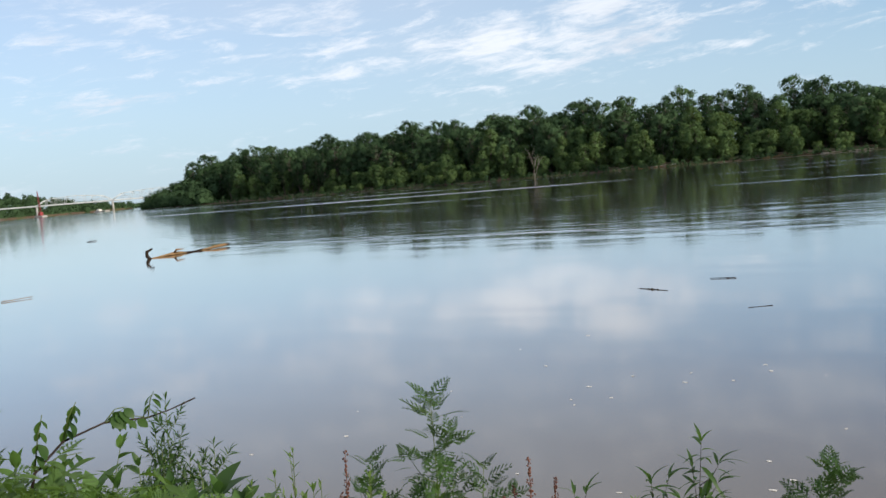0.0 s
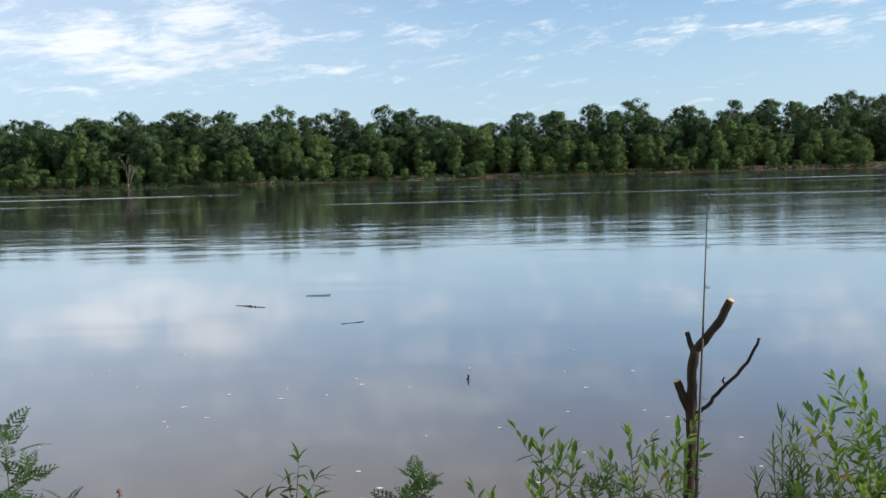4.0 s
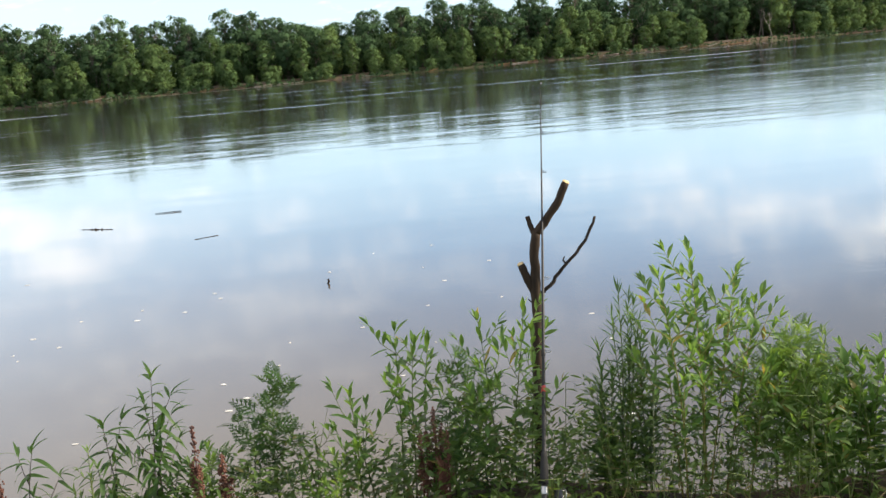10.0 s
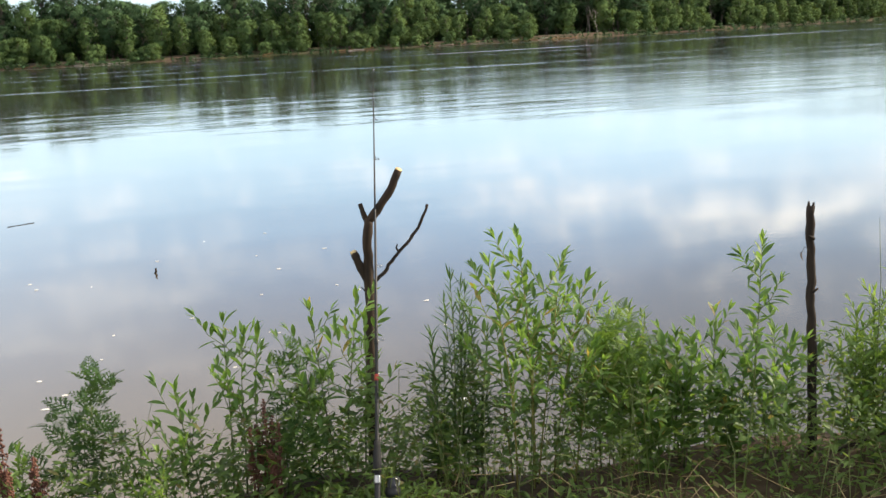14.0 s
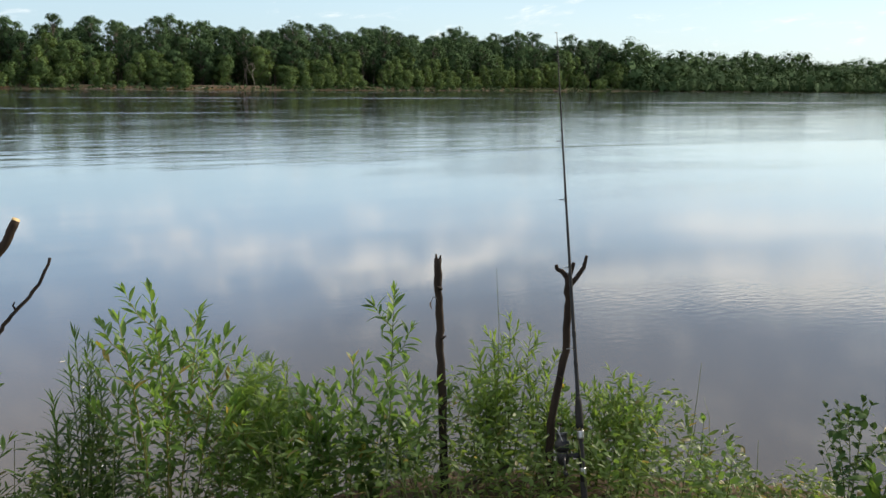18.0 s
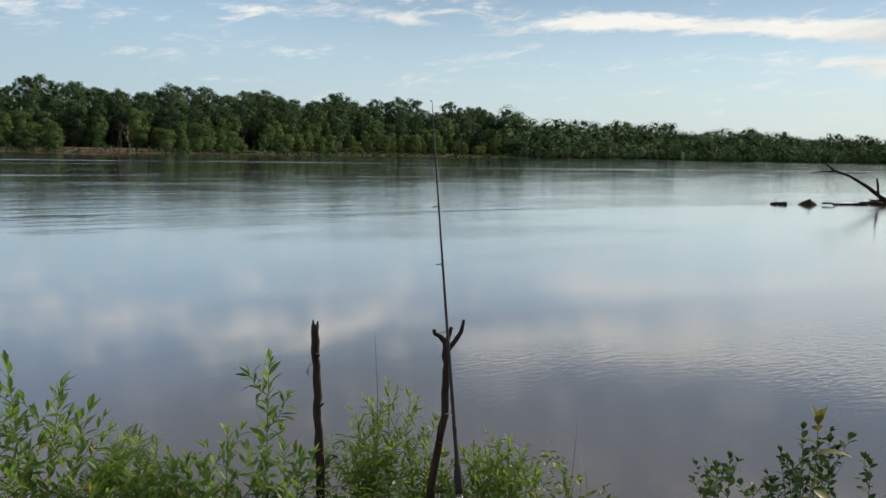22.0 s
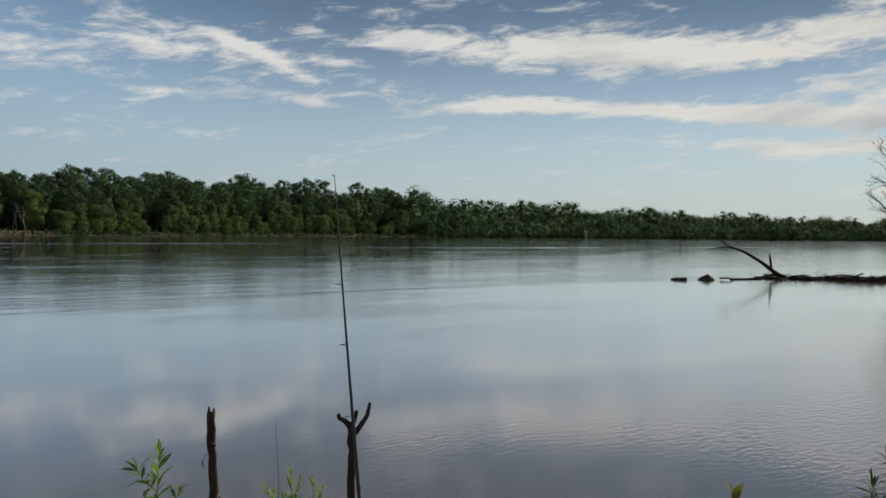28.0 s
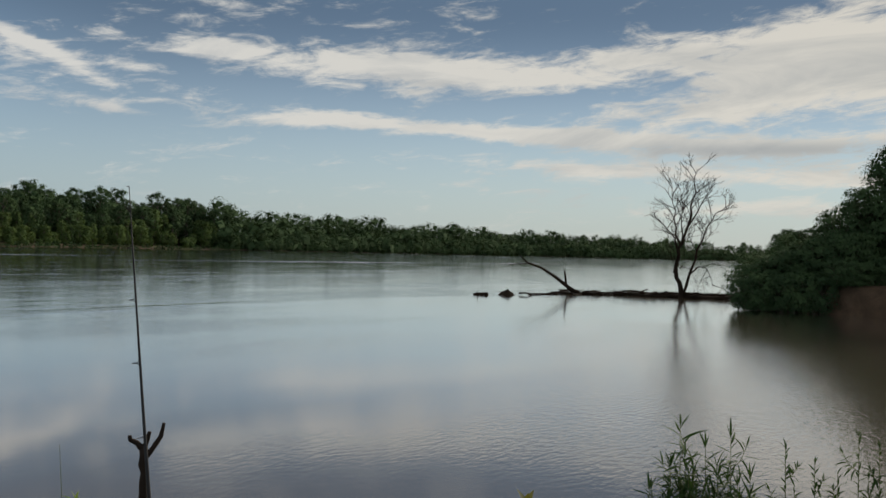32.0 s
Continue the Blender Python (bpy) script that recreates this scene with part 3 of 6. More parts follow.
# crown outlines: share of the full width over the height of the crown
ROUND = [(0, 0.6), (0.2, 0.88), (0.45, 1.0), (0.7, 0.96), (0.88, 0.8), (1, 0.55)]
OVAL = [(0, 0.55), (0.25, 0.9), (0.5, 1.0), (0.75, 0.88), (0.9, 0.68), (1, 0.45)]
VASE = [(0, 0.4), (0.3, 0.65), (0.55, 0.88), (0.8, 1.0), (0.93, 0.9), (1, 0.65)]
SPIRE = [(0, 0.85), (0.2, 1.0), (0.5, 0.88), (0.75, 0.68), (0.9, 0.5), (1, 0.3)]


def make_tree(name, seed, height, width, label, mat, low=0.22, per=9.0, size=0.85, clumps=20, trunk="trunk", category="tree", group="", outline=ROUND, billow=(0.11, 0.19), ragged=0.19, core=3, core_size=1.0):
    """A tree: tapered trunk with limbs to every clump, crown of leaf sprays in billowing clumps."""
    rnd = random.Random(seed)
    root = thing(name, (0, 0, 0), label, category, group)
    wood, leaf = Buf(), Buf()
    lean = Vector((rnd.uniform(-0.05, 0.05), rnd.uniform(-0.05, 0.05), 1))
    top = height * 0.86
    spine = [Vector((lean.x * z + 0.25 * math.sin(z * 0.5 + seed), lean.y * z + 0.2 * math.sin(z * 0.37 + 2 * seed), z)) for z in np.linspace(-0.4, top, 9)]
    r0 = 0.012 * height + 0.03
    wood.tube(spine, [r0 * (1 - 0.85 * i / 8) for i in range(9)], 6)
    centres = []
    lop = rnd.uniform(0, 6.28)
    for k in range(clumps):
        f = ((k + rnd.random()) / clumps) ** 0.85
        a = k * 2.4 + rnd.uniform(-0.6, 0.6)
        r = width * rnd.uniform(*billow) * (1.15 - 0.25 * f)
        reach = 0.5 * width * lerp(outline, f) * (1 + 0.16 * math.cos(a - lop) + rnd.uniform(-0.14, 0.1))
        out = max(0.0, reach - r * 0.85) * (1 if k % 4 else 0.35)
        z = min(height * (low + (1 - low) * f), height - r * 0.8 - rnd.random() * 0.05 * height - 0.12 * height * (2 * out / width) ** 2)
        c = Vector((lean.x * z + math.cos(a) * out, lean.y * z + math.sin(a) * out, max(z, r * 0.75)))
        centres.append((c, r))
        s = spine[min(8, int(8 * max(0.06, z / height - 0.22) / 0.86))]
        wood.tube([s, (s + c) / 2 + Vector((0, 0, 0.02 * height)), c], [r0 * 0.35, r0 * 0.22, r0 * 0.06], 4, cap=False)
    crown_cloud(leaf, rnd, centres, per, size, core=core, ragged=ragged, core_size=core_size)
    part("trunk", wood, M[trunk], root)
    part("crown", leaf, M[mat], root)
    return root


TALL = [make_tree("tree", 11 + k, h, w, "tall green cottonwood in dense leaf on river bank", "crown", low, 34.0, 0.62, n, outline=o, billow=bl)
        for k, (h, w, low, n, o, bl) in enumerate([(24, 13, 0.12, 54, ROUND, (0.10, 0.18)), (26, 12, 0.2, 50, OVAL, (0.10, 0.17)), (22, 14, 0.08, 56, ROUND, (0.10, 0.19)), (27, 12, 0.3, 46, VASE, (0.10, 0.17)),
                                                   (23, 15, 0.10, 60, VASE, (0.09, 0.16)), (20.5, 11, 0.05, 52, OVAL, (0.11, 0.18)), (25, 10, 0.15, 46, OVAL, (0.11, 0.19)), (21, 13, 0.06, 56, SPIRE, (0.10, 0.17))])]
YOUNG = [make_tree("young_tree", 31 + k, h, w, "small light green willow at water's edge", "crown_light", 0.02, 85.0, 0.42, n, category="tree", outline=o, billow=(0.12, 0.2))
         for k, (h, w, n, o) in enumerate([(9, 6, 34, OVAL), (11.5, 6.5, 38, SPIRE), (7, 6.5, 34, ROUND), (5, 5.5, 28, ROUND), (10, 7.5, 40, ROUND)])]
YOUNG = [YOUNG[k] for k in (0, 1, 4, 2, 3)]


TALLNESS = [(-480, 1.24), (-300, 1.22), (-180, 1.17), (-110, 1.04), (-40, 0.93), (120, 0.97), (200, 1.06), (330, 1.22), (430, 1.3)]


def place_trees():
    rnd = random.Random(5)
    first = {id(t): True for t in TALL + YOUNG}

    def put(tree, x, y, s, z=None):
        m = Matrix.Translation((x, y, gz(x, y) - 0.15 if z is None else z)) @ Matrix.Rotation(rnd.uniform(0, 6.28), 4, "Z") @ Matrix.Diagonal((s, s, s * rnd.uniform(0.96, 1.04), 1))
        if first.pop(id(tree), None):
            tree.matrix_basis = m
            return tree
        return copy_thing(tree, m @ Matrix.Diagonal((1 / tree.scale.x, 1 / tree.scale.y, 1 / tree.scale.z, 1)))
    for back, step, pool, lo, hi, x0, x1 in ((9, 4.6, YOUNG[:4], 0.75, 1.25, -400, 400), (3.6, 7.0, YOUNG[3:], 0.5, 0.95, -300, 260),
                                             (18, 5.6, TALL[:4] + YOUNG[:3], 0.55, 0.85, -430, 430), (29, 6.5, TALL, 0.84, 0.99, -500, 430), (44, 7.0, TALL, 0.93, 1.06, -500, 430)):
        x = x0
        while x < x1:
            xx = x + rnd.uniform(-2.5, 2.5)
            y = lerp(FAR, xx) + back + rnd.uniform(-3, 3) * (0.4 if back < 6 else 1)
            if not (back < 10 and (100 < xx < 135 or rnd.random() < 0.12)):
                tree = rnd.choice(pool)
                grown = 1 if back < 10 else lerp(TALLNESS, xx) * (1.9 if tree in YOUNG else 1)
                put(tree, xx, y, rnd.uniform(lo, hi) * grown)
            x += step * rnd.uniform(0.7, 1.3) * (1.5 if abs(xx) > 280 else 1)


place_trees()


def far_woods():
    """Woods too far off to count: clumped crowns along both shores and on the hill."""
    rnd = random.Random(8)
    leaf = Buf()

    def clump(x, y, z, h, w, per, size):
        """One far crown: a few broad billows from the ground to a rounded top."""
        n = 6 if per < 3.5 else 12
        centres = []
        for f in np.linspace(0.0, 1.0, n):
            r = w * rnd.uniform(0.26, 0.38) * (1.1 - 0.25 * f)
            out = w * 0.45 * (1.05 - 0.6 * f) * rnd.random() ** 0.5
            a = rnd.uniform(0, 6.28)
            centres.append((Vector((x + out * math.cos(a), y + out * math.sin(a), z + max(0.3 * r, f ** 0.8 * h - 0.8 * r))), r))
        crown_cloud(leaf, rnd, centres, per, size, core=4 if per < 3.5 else 2)

    def swing(x):
        return 0.5 + 0.22 * math.sin(x * 0.031) + 0.18 * math.sin(x * 0.083 + 1.3) + 0.1 * math.sin(x * 0.21 + 0.4)
    for x0, x1, step, rows, h0, h1, per, size in ((420, 1400, 8.5, 3, 20.5, 34, 5.0, 1.1), (1400, 2700, 12.0, 2, 20, 34, 3.6, 1.5), (-572, -430, 5.0, 3, 15, 20, 9.0, 1.0)):
        x = x0
        while x < x1:
            for r in range(rows):
                xx = x + rnd.uniform(-2.5, 2.5)
                h = (h0 + (h1 - h0) * swing(xx + 37 * r)) * rnd.uniform(0.93, 1.04) * float(np.interp(xx, [-575, -552, -522], [0.45, 0.62, 1.0]))
                clump(xx, lerp(FAR, xx) + 4 + 13 * r + rnd.uniform(-2, 2), 0.8, h * (0.6 if r == 0 else 1), rnd.uniform(9, 13) if xx < 0 else rnd.uniform(13, 20), per, size)
            x += step
    x = 400
    while x < 1450:
        clump(x + rnd.uniform(-3, 3), lerp(FAR, x) + 40 + rnd.uniform(-4, 4), 0.5, 21 + 6 * swing(x + 20), rnd.uniform(12, 15), 3.0, 1.7)
        clump(x + rnd.uniform(-3, 3), lerp(FAR, x) + 24 + rnd.uniform(-4, 4), 0.2, rnd.uniform(11, 17), rnd.uniform(11, 14), 3.0, 1.7)
        x += 7.0
    x = -560
    while x < 460:
        clump(x + rnd.uniform(-3, 3), lerp(FAR, x) + 66 + rnd.uniform(-5, 5), 1.5, 15 + 4 * swing(x), rnd.uniform(12, 16), 3.0, 1.6)
        clump(x + rnd.uniform(-3, 3), lerp(FAR, x) + 54 + rnd.uniform(-5, 5), 0.5, rnd.uniform(8, 14), rnd.uniform(11, 15), 3.0, 1.6)
        x += 5.0
    # hill behind the bridge, trees to the water's edge
    for k in range(330):
        a, d = rnd.uniform(0, 6.28), 205 * rnd.random() ** 0.5
        x, y = -1215 + d * math.cos(a), 705 + d * math.sin(a)
        if y < lerp(NEAR, x) and (x > -1260 or k % 3 == 0):
            clump(x, y, gz(x, y) - 1, rnd.uniform(9, 14), rnd.uniform(11, 15), 3.0, 2.4)
    for k in range(95):
        y = 480 + 4.1 * k
        x = float(np.interp(y, [450, 622, 640, 800, 850, 900], [-1010, -992, -1002, -1027, -1042, -1190])) - rnd.uniform(2, 14)
        clump(x, y, 0.0, rnd.uniform(8, 12), rnd.uniform(8, 11), 5.0, 1.8)
    for _ in range(120):
        a, d = rnd.uniform(-55, -49), rnd.uniform(3900, 4200)
        clump(d * math.sin(radians(a)), d * math.cos(radians(a)), 0, rnd.uniform(12, 18), 30, 0.6, 7)
    tagged(new("far_woods", leaf.mesh("far_woods", M["crown"])), "dense dark green woods along the distant river bank", "woods", kind="stuff")


def shore_scrub():
    """Low scrub and grass hanging over the far shore's mud."""
    rnd = random.Random(17)
    leaf = Buf()
    x = -600.0
    while x < 420:
        if rnd.random() < (0.8 if x > -330 else 0.95):
            h = rnd.uniform(0.5, 3.0) * (1 if x > -330 else 1.8)
            c = Vector((x, lerp(FAR, x) + rnd.uniform(0.6, 3.0), 0.25))
            crown_cloud(leaf, rnd, [(c + Vector((rnd.uniform(-1, 1), rnd.uniform(-0.5, 0.5), h * f)), rnd.uniform(0.5, 1.1)) for f in (0.2, 0.6)], 26, 0.5, core=2)
        x += rnd.uniform(0.7, 2.0)
    x = -330.0
    while x < 430:
        if not 96 < x < 112 and not -38 < x < -30 and rnd.random() < 0.5:
            h = rnd.uniform(0.3, 1.3)
            c = Vector((x, lerp(FAR, x) + rnd.uniform(-0.9, 0.5), 0.1))
            crown_cloud(leaf, rnd, [(c + Vector((rnd.uniform(-0.6, 0.6), 0, h * f)), rnd.uniform(0.35, 0.8)) for f in (0.2, 0.7)], 30, 0.4, core=2)
        x += rnd.uniform(0.5, 1.5)
    tagged(new("shore_scrub", leaf.mesh("shore_scrub", M["crown"])), "low green scrub along the muddy far shore", "scrub", kind="stuff")


far_woods()
shore_scrub()


# ---------------------------------------------------------------- bare trees, snags, driftwood
def branching(buf, rnd, start, way, length, radius, depth, spread=0.55, up=0.15, sides=5):
    """A limb that forks again and again, ever thinner."""
    n = 4
    pts, p, d = [Vector(start)], Vector(start), Vector(way).normalized()
    for _ in range(n):
        d = (d + Vector((rnd.gauss(0, 0.10), rnd.gauss(0, 0.10), rnd.gauss(0, 0.08) + up * 0.12))).normalized()
        p = p + d * (length / n)
        pts.append(p.copy())
    buf.tube(pts, [radius * (1 - 0.5 * i / n) for i in range(n + 1)], sides if depth > 1 else 3)
    if depth <= 0:
        return
    for k in range(rnd.choice((2, 3, 3))):
        at = pts[rnd.choice((2, 3, 4))] if k else pts[-1]
        side = d.orthogonal().normalized()
        side = Matrix.Rotation(rnd.uniform(0, 6.28), 3, d) @ side
        way2 = d + side * rnd.uniform(0.5, 1.2) * spread + Vector((0, 0, up))
        branching(buf, rnd, at, way2, length * rnd.uniform(0.55, 0.78), max(radius * rnd.uniform(0.5, 0.68), 0.006), depth - 1, spread, up, sides)


def wavy(points, amount, rnd, n=4):
    """A path through the points with small crooks between them."""
    out = []
    for a, b in zip(points, points[1:]):
        a, b = Vector(a), Vector(b)
        for i in range(n):
            out.append(a.lerp(b, i / n) + Vector((rnd.gauss(0, 1), rnd.gauss(0, 1), 0)) * amount * (i > 0))
    return out + [Vector(points[-1])]


def bare_tree(at, height, label, seed, mat, stems=3, spread=0.6, girth=0.017, forks=4):
    rnd = random.Random(seed)
    root = thing("bare_tree", at, label, "tree")
    for k in range(stems):
        b = Buf()
        a = k * 2.2 + 0.6
        branching(b, rnd, (0, 0, -0.5), (0.16 * math.cos(a) * (k > 0), 0.34 * math.sin(a) * (k > 0) - 0.04, 1), height * 0.38, height * girth * (1 - 0.2 * k), forks, spread, 0.2)
        part("trunk", b, M[mat], root)
    return root


def drowned_tree():
    """The dead tree by the log: crooked main stem, a leaning second one, a drooping low limb, fine twigs."""
    rnd = random.Random(6)
    root = thing("bare_tree", (50.2, 16.8, 0.0), "leafless dead tree standing in shallow water by a log", "tree")
    across = Vector((0.317, -0.948, 0))
    deep = Vector((0.948, 0.317, 0))
    # each limb: reach across and height in metres, then its girth, its fork depth and how many twigs it carries
    limbs = [("trunk", [(0, -0.4), (0, 0.4), (-0.08, 0.9), (-0.32, 1.5), (-0.25, 2.2), (-0.16, 3.0), (0.12, 3.6), (0.47, 4.7), (0.47, 5.5), (0.75, 6.4), (0.63, 7.3), (0.85, 7.8)], 0.15, 0.0, 18),
             ("trunk", [(0.08, 0.1), (0.47, 1.4), (0.83, 2.35), (1.2, 3.45), (1.6, 4.4), (2.05, 5.15), (2.7, 5.6)], 0.09, 0.5, 18),
             ("trunk", [(-0.45, 1.5), (-0.27, 2.5), (-0.16, 3.3), (-0.42, 4.25), (-0.42, 5.2), (-0.66, 6.2), (-0.8, 7.1)], 0.075, -0.5, 16),
             ("limb", [(-0.25, 2.7), (-0.5, 3.6), (-0.97, 4.2), (-1.5, 4.7)], 0.055, 0.35, 7),
             ("limb", [(0.52, 1.45), (1.05, 1.9), (1.5, 1.9), (1.75, 1.4), (2.0, 0.75)], 0.05, -0.3, 4),
             ("limb", [(0.6, 1.75), (0.25, 1.85), (-0.2, 1.75)], 0.035, 0.3, 2),
             ("limb", [(0.42, 4.4), (0.95, 5.2), (1.5, 6.2), (1.75, 6.7)], 0.05, -0.6, 8),
             ("limb", [(0.0, 3.4), (-0.1, 4.5), (0.0, 5.6), (-0.2, 6.6)], 0.045, 0.7, 8)]
    for name, line, girth, turn, twigs in limbs:
        b = Buf()
        pts = [across * s * 0.86 + deep * (turn * 0.3 * max(0, z - line[0][1])) + Vector((0, 0, z * 0.92)) for s, z in line]
        pts = [p + Vector((rnd.gauss(0, 0.03), rnd.gauss(0, 0.03), 0)) * (i > 0) for i, p in enumerate(wavy(pts, 0.03, rnd, 2))]
        n = len(pts) - 1
        b.tube(pts, [max(0.012, girth * (1 - 0.93 * i / n)) for i in range(n + 1)], 7, knobbly=0.15, rnd=rnd)
        for k in range(twigs):
            f = 0.3 + 0.7 * (k + rnd.random()) / twigs
            q = min(n - 1, int(f * n))
            p = pts[q].lerp(pts[q + 1], f * n - q)
            d = (pts[q + 1] - pts[q]).normalized()
            out = (across * rnd.choice((-1, 1)) * rnd.uniform(0.4, 1.1) + deep * rnd.gauss(0, 0.7))
            branching(b, rnd, p, d * 0.6 + out * 0.75 + Vector((0, 0, 0.25)), rnd.uniform(0.45, 0.95) * (1.25 - 0.5 * f), 0.024, 3, 0.8, 0.14, 4)
        part(name, b, M["wet_wood"], root)


drowned_tree()
for k, (a, d, h) in enumerate(((20.8, 341, 12), (20.1, 365, 20), (20.7, 366, 21), (21.4, 367, 20), (-26.5, 352, 15), (-2.4, 326, 7))):
    x, y = d * math.sin(radians(a)), d * math.cos(radians(a))
    bare_tree((x, y, gz(x, y)), h, "pale dead tree with bare limbs among green trees", 40 + k, "bare", 1, 0.45, 0.009)


def log_between(name, a, b, r0, r1, label, mat, seed=0, knots=0, sag=0.0, category="log"):
    rnd = random.Random(seed)
    a, b = Vector(a), Vector(b)
    root = thing(name, a, label, category)
    buf = Buf()
    n = 9
    pts = []
    for i in range(n + 1):
        p = (b - a) * (i / n)
        pts.append(p + Vector((rnd.gauss(0, 1), rnd.gauss(0, 1), rnd.gauss(0, 0.6))) * r0 * 0.35 + Vector((0, 0, -sag * math.sin(math.pi * i / n))))
    buf.tube(pts, [(r0 + (r1 - r0) * i / n) * rnd.uniform(0.85, 1.15) for i in range(n + 1)], 9, knobbly=0.25, rnd=rnd)
    part("trunk", buf, M[mat], root)
    for k in range(knots):
        s = Buf()
        p = pts[rnd.randrange(1, n)]
        way = Vector((rnd.gauss(0, 1), rnd.gauss(0, 1), abs(rnd.gauss(0.6, 0.4))))
        branching(s, rnd, p, way, r0 * rnd.uniform(3, 6), r0 * 0.25, 1, 0.6, 0.1)
        part("branch", s, M[mat], root)
    return root


def snag():
    """The drowned tree off the right bank: long trunk, raised forked limb, tangle of twigs."""
    log_between("drowned_log", (48.44, 23.92, 0.05), (53.81, 14.66, 0.12), 0.06, 0.11, "long dark waterlogged trunk lying along the water", "wet_wood", 3, 20)
    log_between("drowned_log", (49.86, 21.13, 0.03), (51.12, 12.34, 0.10), 0.06, 0.10, "dark waterlogged trunk drifted against another log", "wet_wood", 9, 16)
    # drifted twigs and bark lodged along the trunks
    root = thing("drift_tangle", (50.6, 18.6, 0.0), "tangle of dark drifted twigs and bark lodged along sunken trunks", "driftwood")
    rnd = random.Random(41)
    for k in range(110):
        f = rnd.random()
        c = Vector((48.6, 23.4, 0.06)).lerp(Vector((52.4, 13.2, 0.14)), f) + Vector((rnd.gauss(0, 0.35), rnd.gauss(0, 0.25), rnd.uniform(0, 0.14))) - root.location
        a, n = rnd.gauss(1.95, 0.5), rnd.uniform(0.25, 1.2)
        way = Vector((math.cos(a), math.sin(a), rnd.gauss(0.02, 0.16))) * n
        r = rnd.uniform(0.015, 0.05)
        part("twig", Buf().tube([c - way * 0.5, c + Vector((0, 0, rnd.gauss(0, 0.03))), c + way * 0.5], [r, r * 1.1, r * 0.5], 5, knobbly=0.3, rnd=rnd), M["wet_wood"] if k % 4 else M["trunk"], root)
    root = thing("broken_limb", (48.85, 22.62, 0.0), "dark broken limb rising from the water", "branch")
    rnd = random.Random(2)
    b = Buf()
    b.tube([(0.3, -0.4, -0.2), (-0.3, 0.2, 0.35), (-1.0, 0.7, 0.95), (-1.8, 1.2, 1.45), (-2.6, 1.7, 1.75), (-3.0, 2.0, 2.15)], [0.15, 0.12, 0.09, 0.07, 0.05, 0.02], 8, knobbly=0.2)
    part("limb", b, M["wet_wood"], root)
    b = Buf()
    b.tube([(-0.45, 0.3, 0.4), (-0.55, 0.3, 0.9), (-0.62, 0.34, 1.32)], [0.07, 0.065, 0.045], 7)
    part("stub", b, M["wet_wood"], root)
    b = Buf()
    b.tube([(-2.4, 1.6, 1.7), (-3.1, 2.1, 1.66), (-3.6, 2.4, 1.58)], [0.04, 0.03, 0.012], 5)
    part("twig", b, M["wet_wood"], root)
    for k in range(9):
        b = Buf()
        branching(b, rnd, (0.12 * k - 0.6, -0.3 * k + 0.4, 0.05), (rnd.uniform(-0.6, 0.4), rnd.uniform(-1, 0.6), 0.35), rnd.uniform(0.4, 0.9), 0.025, 0, 0.7, 0.1)
        part("twig", b, M["wet_wood"], root)
    # a hump of root and a chunk, awash
    root = thing("root_mass", (43.74, 24.19, 0.0), "dark hump of roots just above the water", "driftwood")
    b = Buf()
    b.tube([(0, 0, -0.2), (0, 0, 0.0), (0.02, 0, 0.12), (0.06, 0, 0.24), (0.08, 0, 0.3)], [0.6, 0.52, 0.3, 0.1, 0.04], 11, knobbly=0.35, rnd=rnd)
    part("root", b, M["wet_wood"], root)
    b = Buf()
    b.tube([(0.4, -0.5, 0.1), (0.7, -0.9, 0.12), (1.0, -1.2, -0.1)], [0.05, 0.04, 0.03], 5)
    part("twig", b, M["wet_wood"], root)
    log_between("drift_log", (42.04, 25.28, 0.03), (42.34, 24.58, 0.05), 0.07, 0.1, "short dark drift log awash in the river", "wet_wood", 6, 1)
    log_between("drift_log", (45.25, 23.70, 0.02), (47.25, 22.91, 0.05), 0.04, 0.06, "thin dark branch floating by the drowned tree", "wet_wood", 7, 3)
    log_between("drift_log", (128.78, 33.85, 0.1), (139.76, 37.42, 0.2), 0.25, 0.3, "dark log lying along the wooded bank", "wet_wood", 8, 5)


snag()


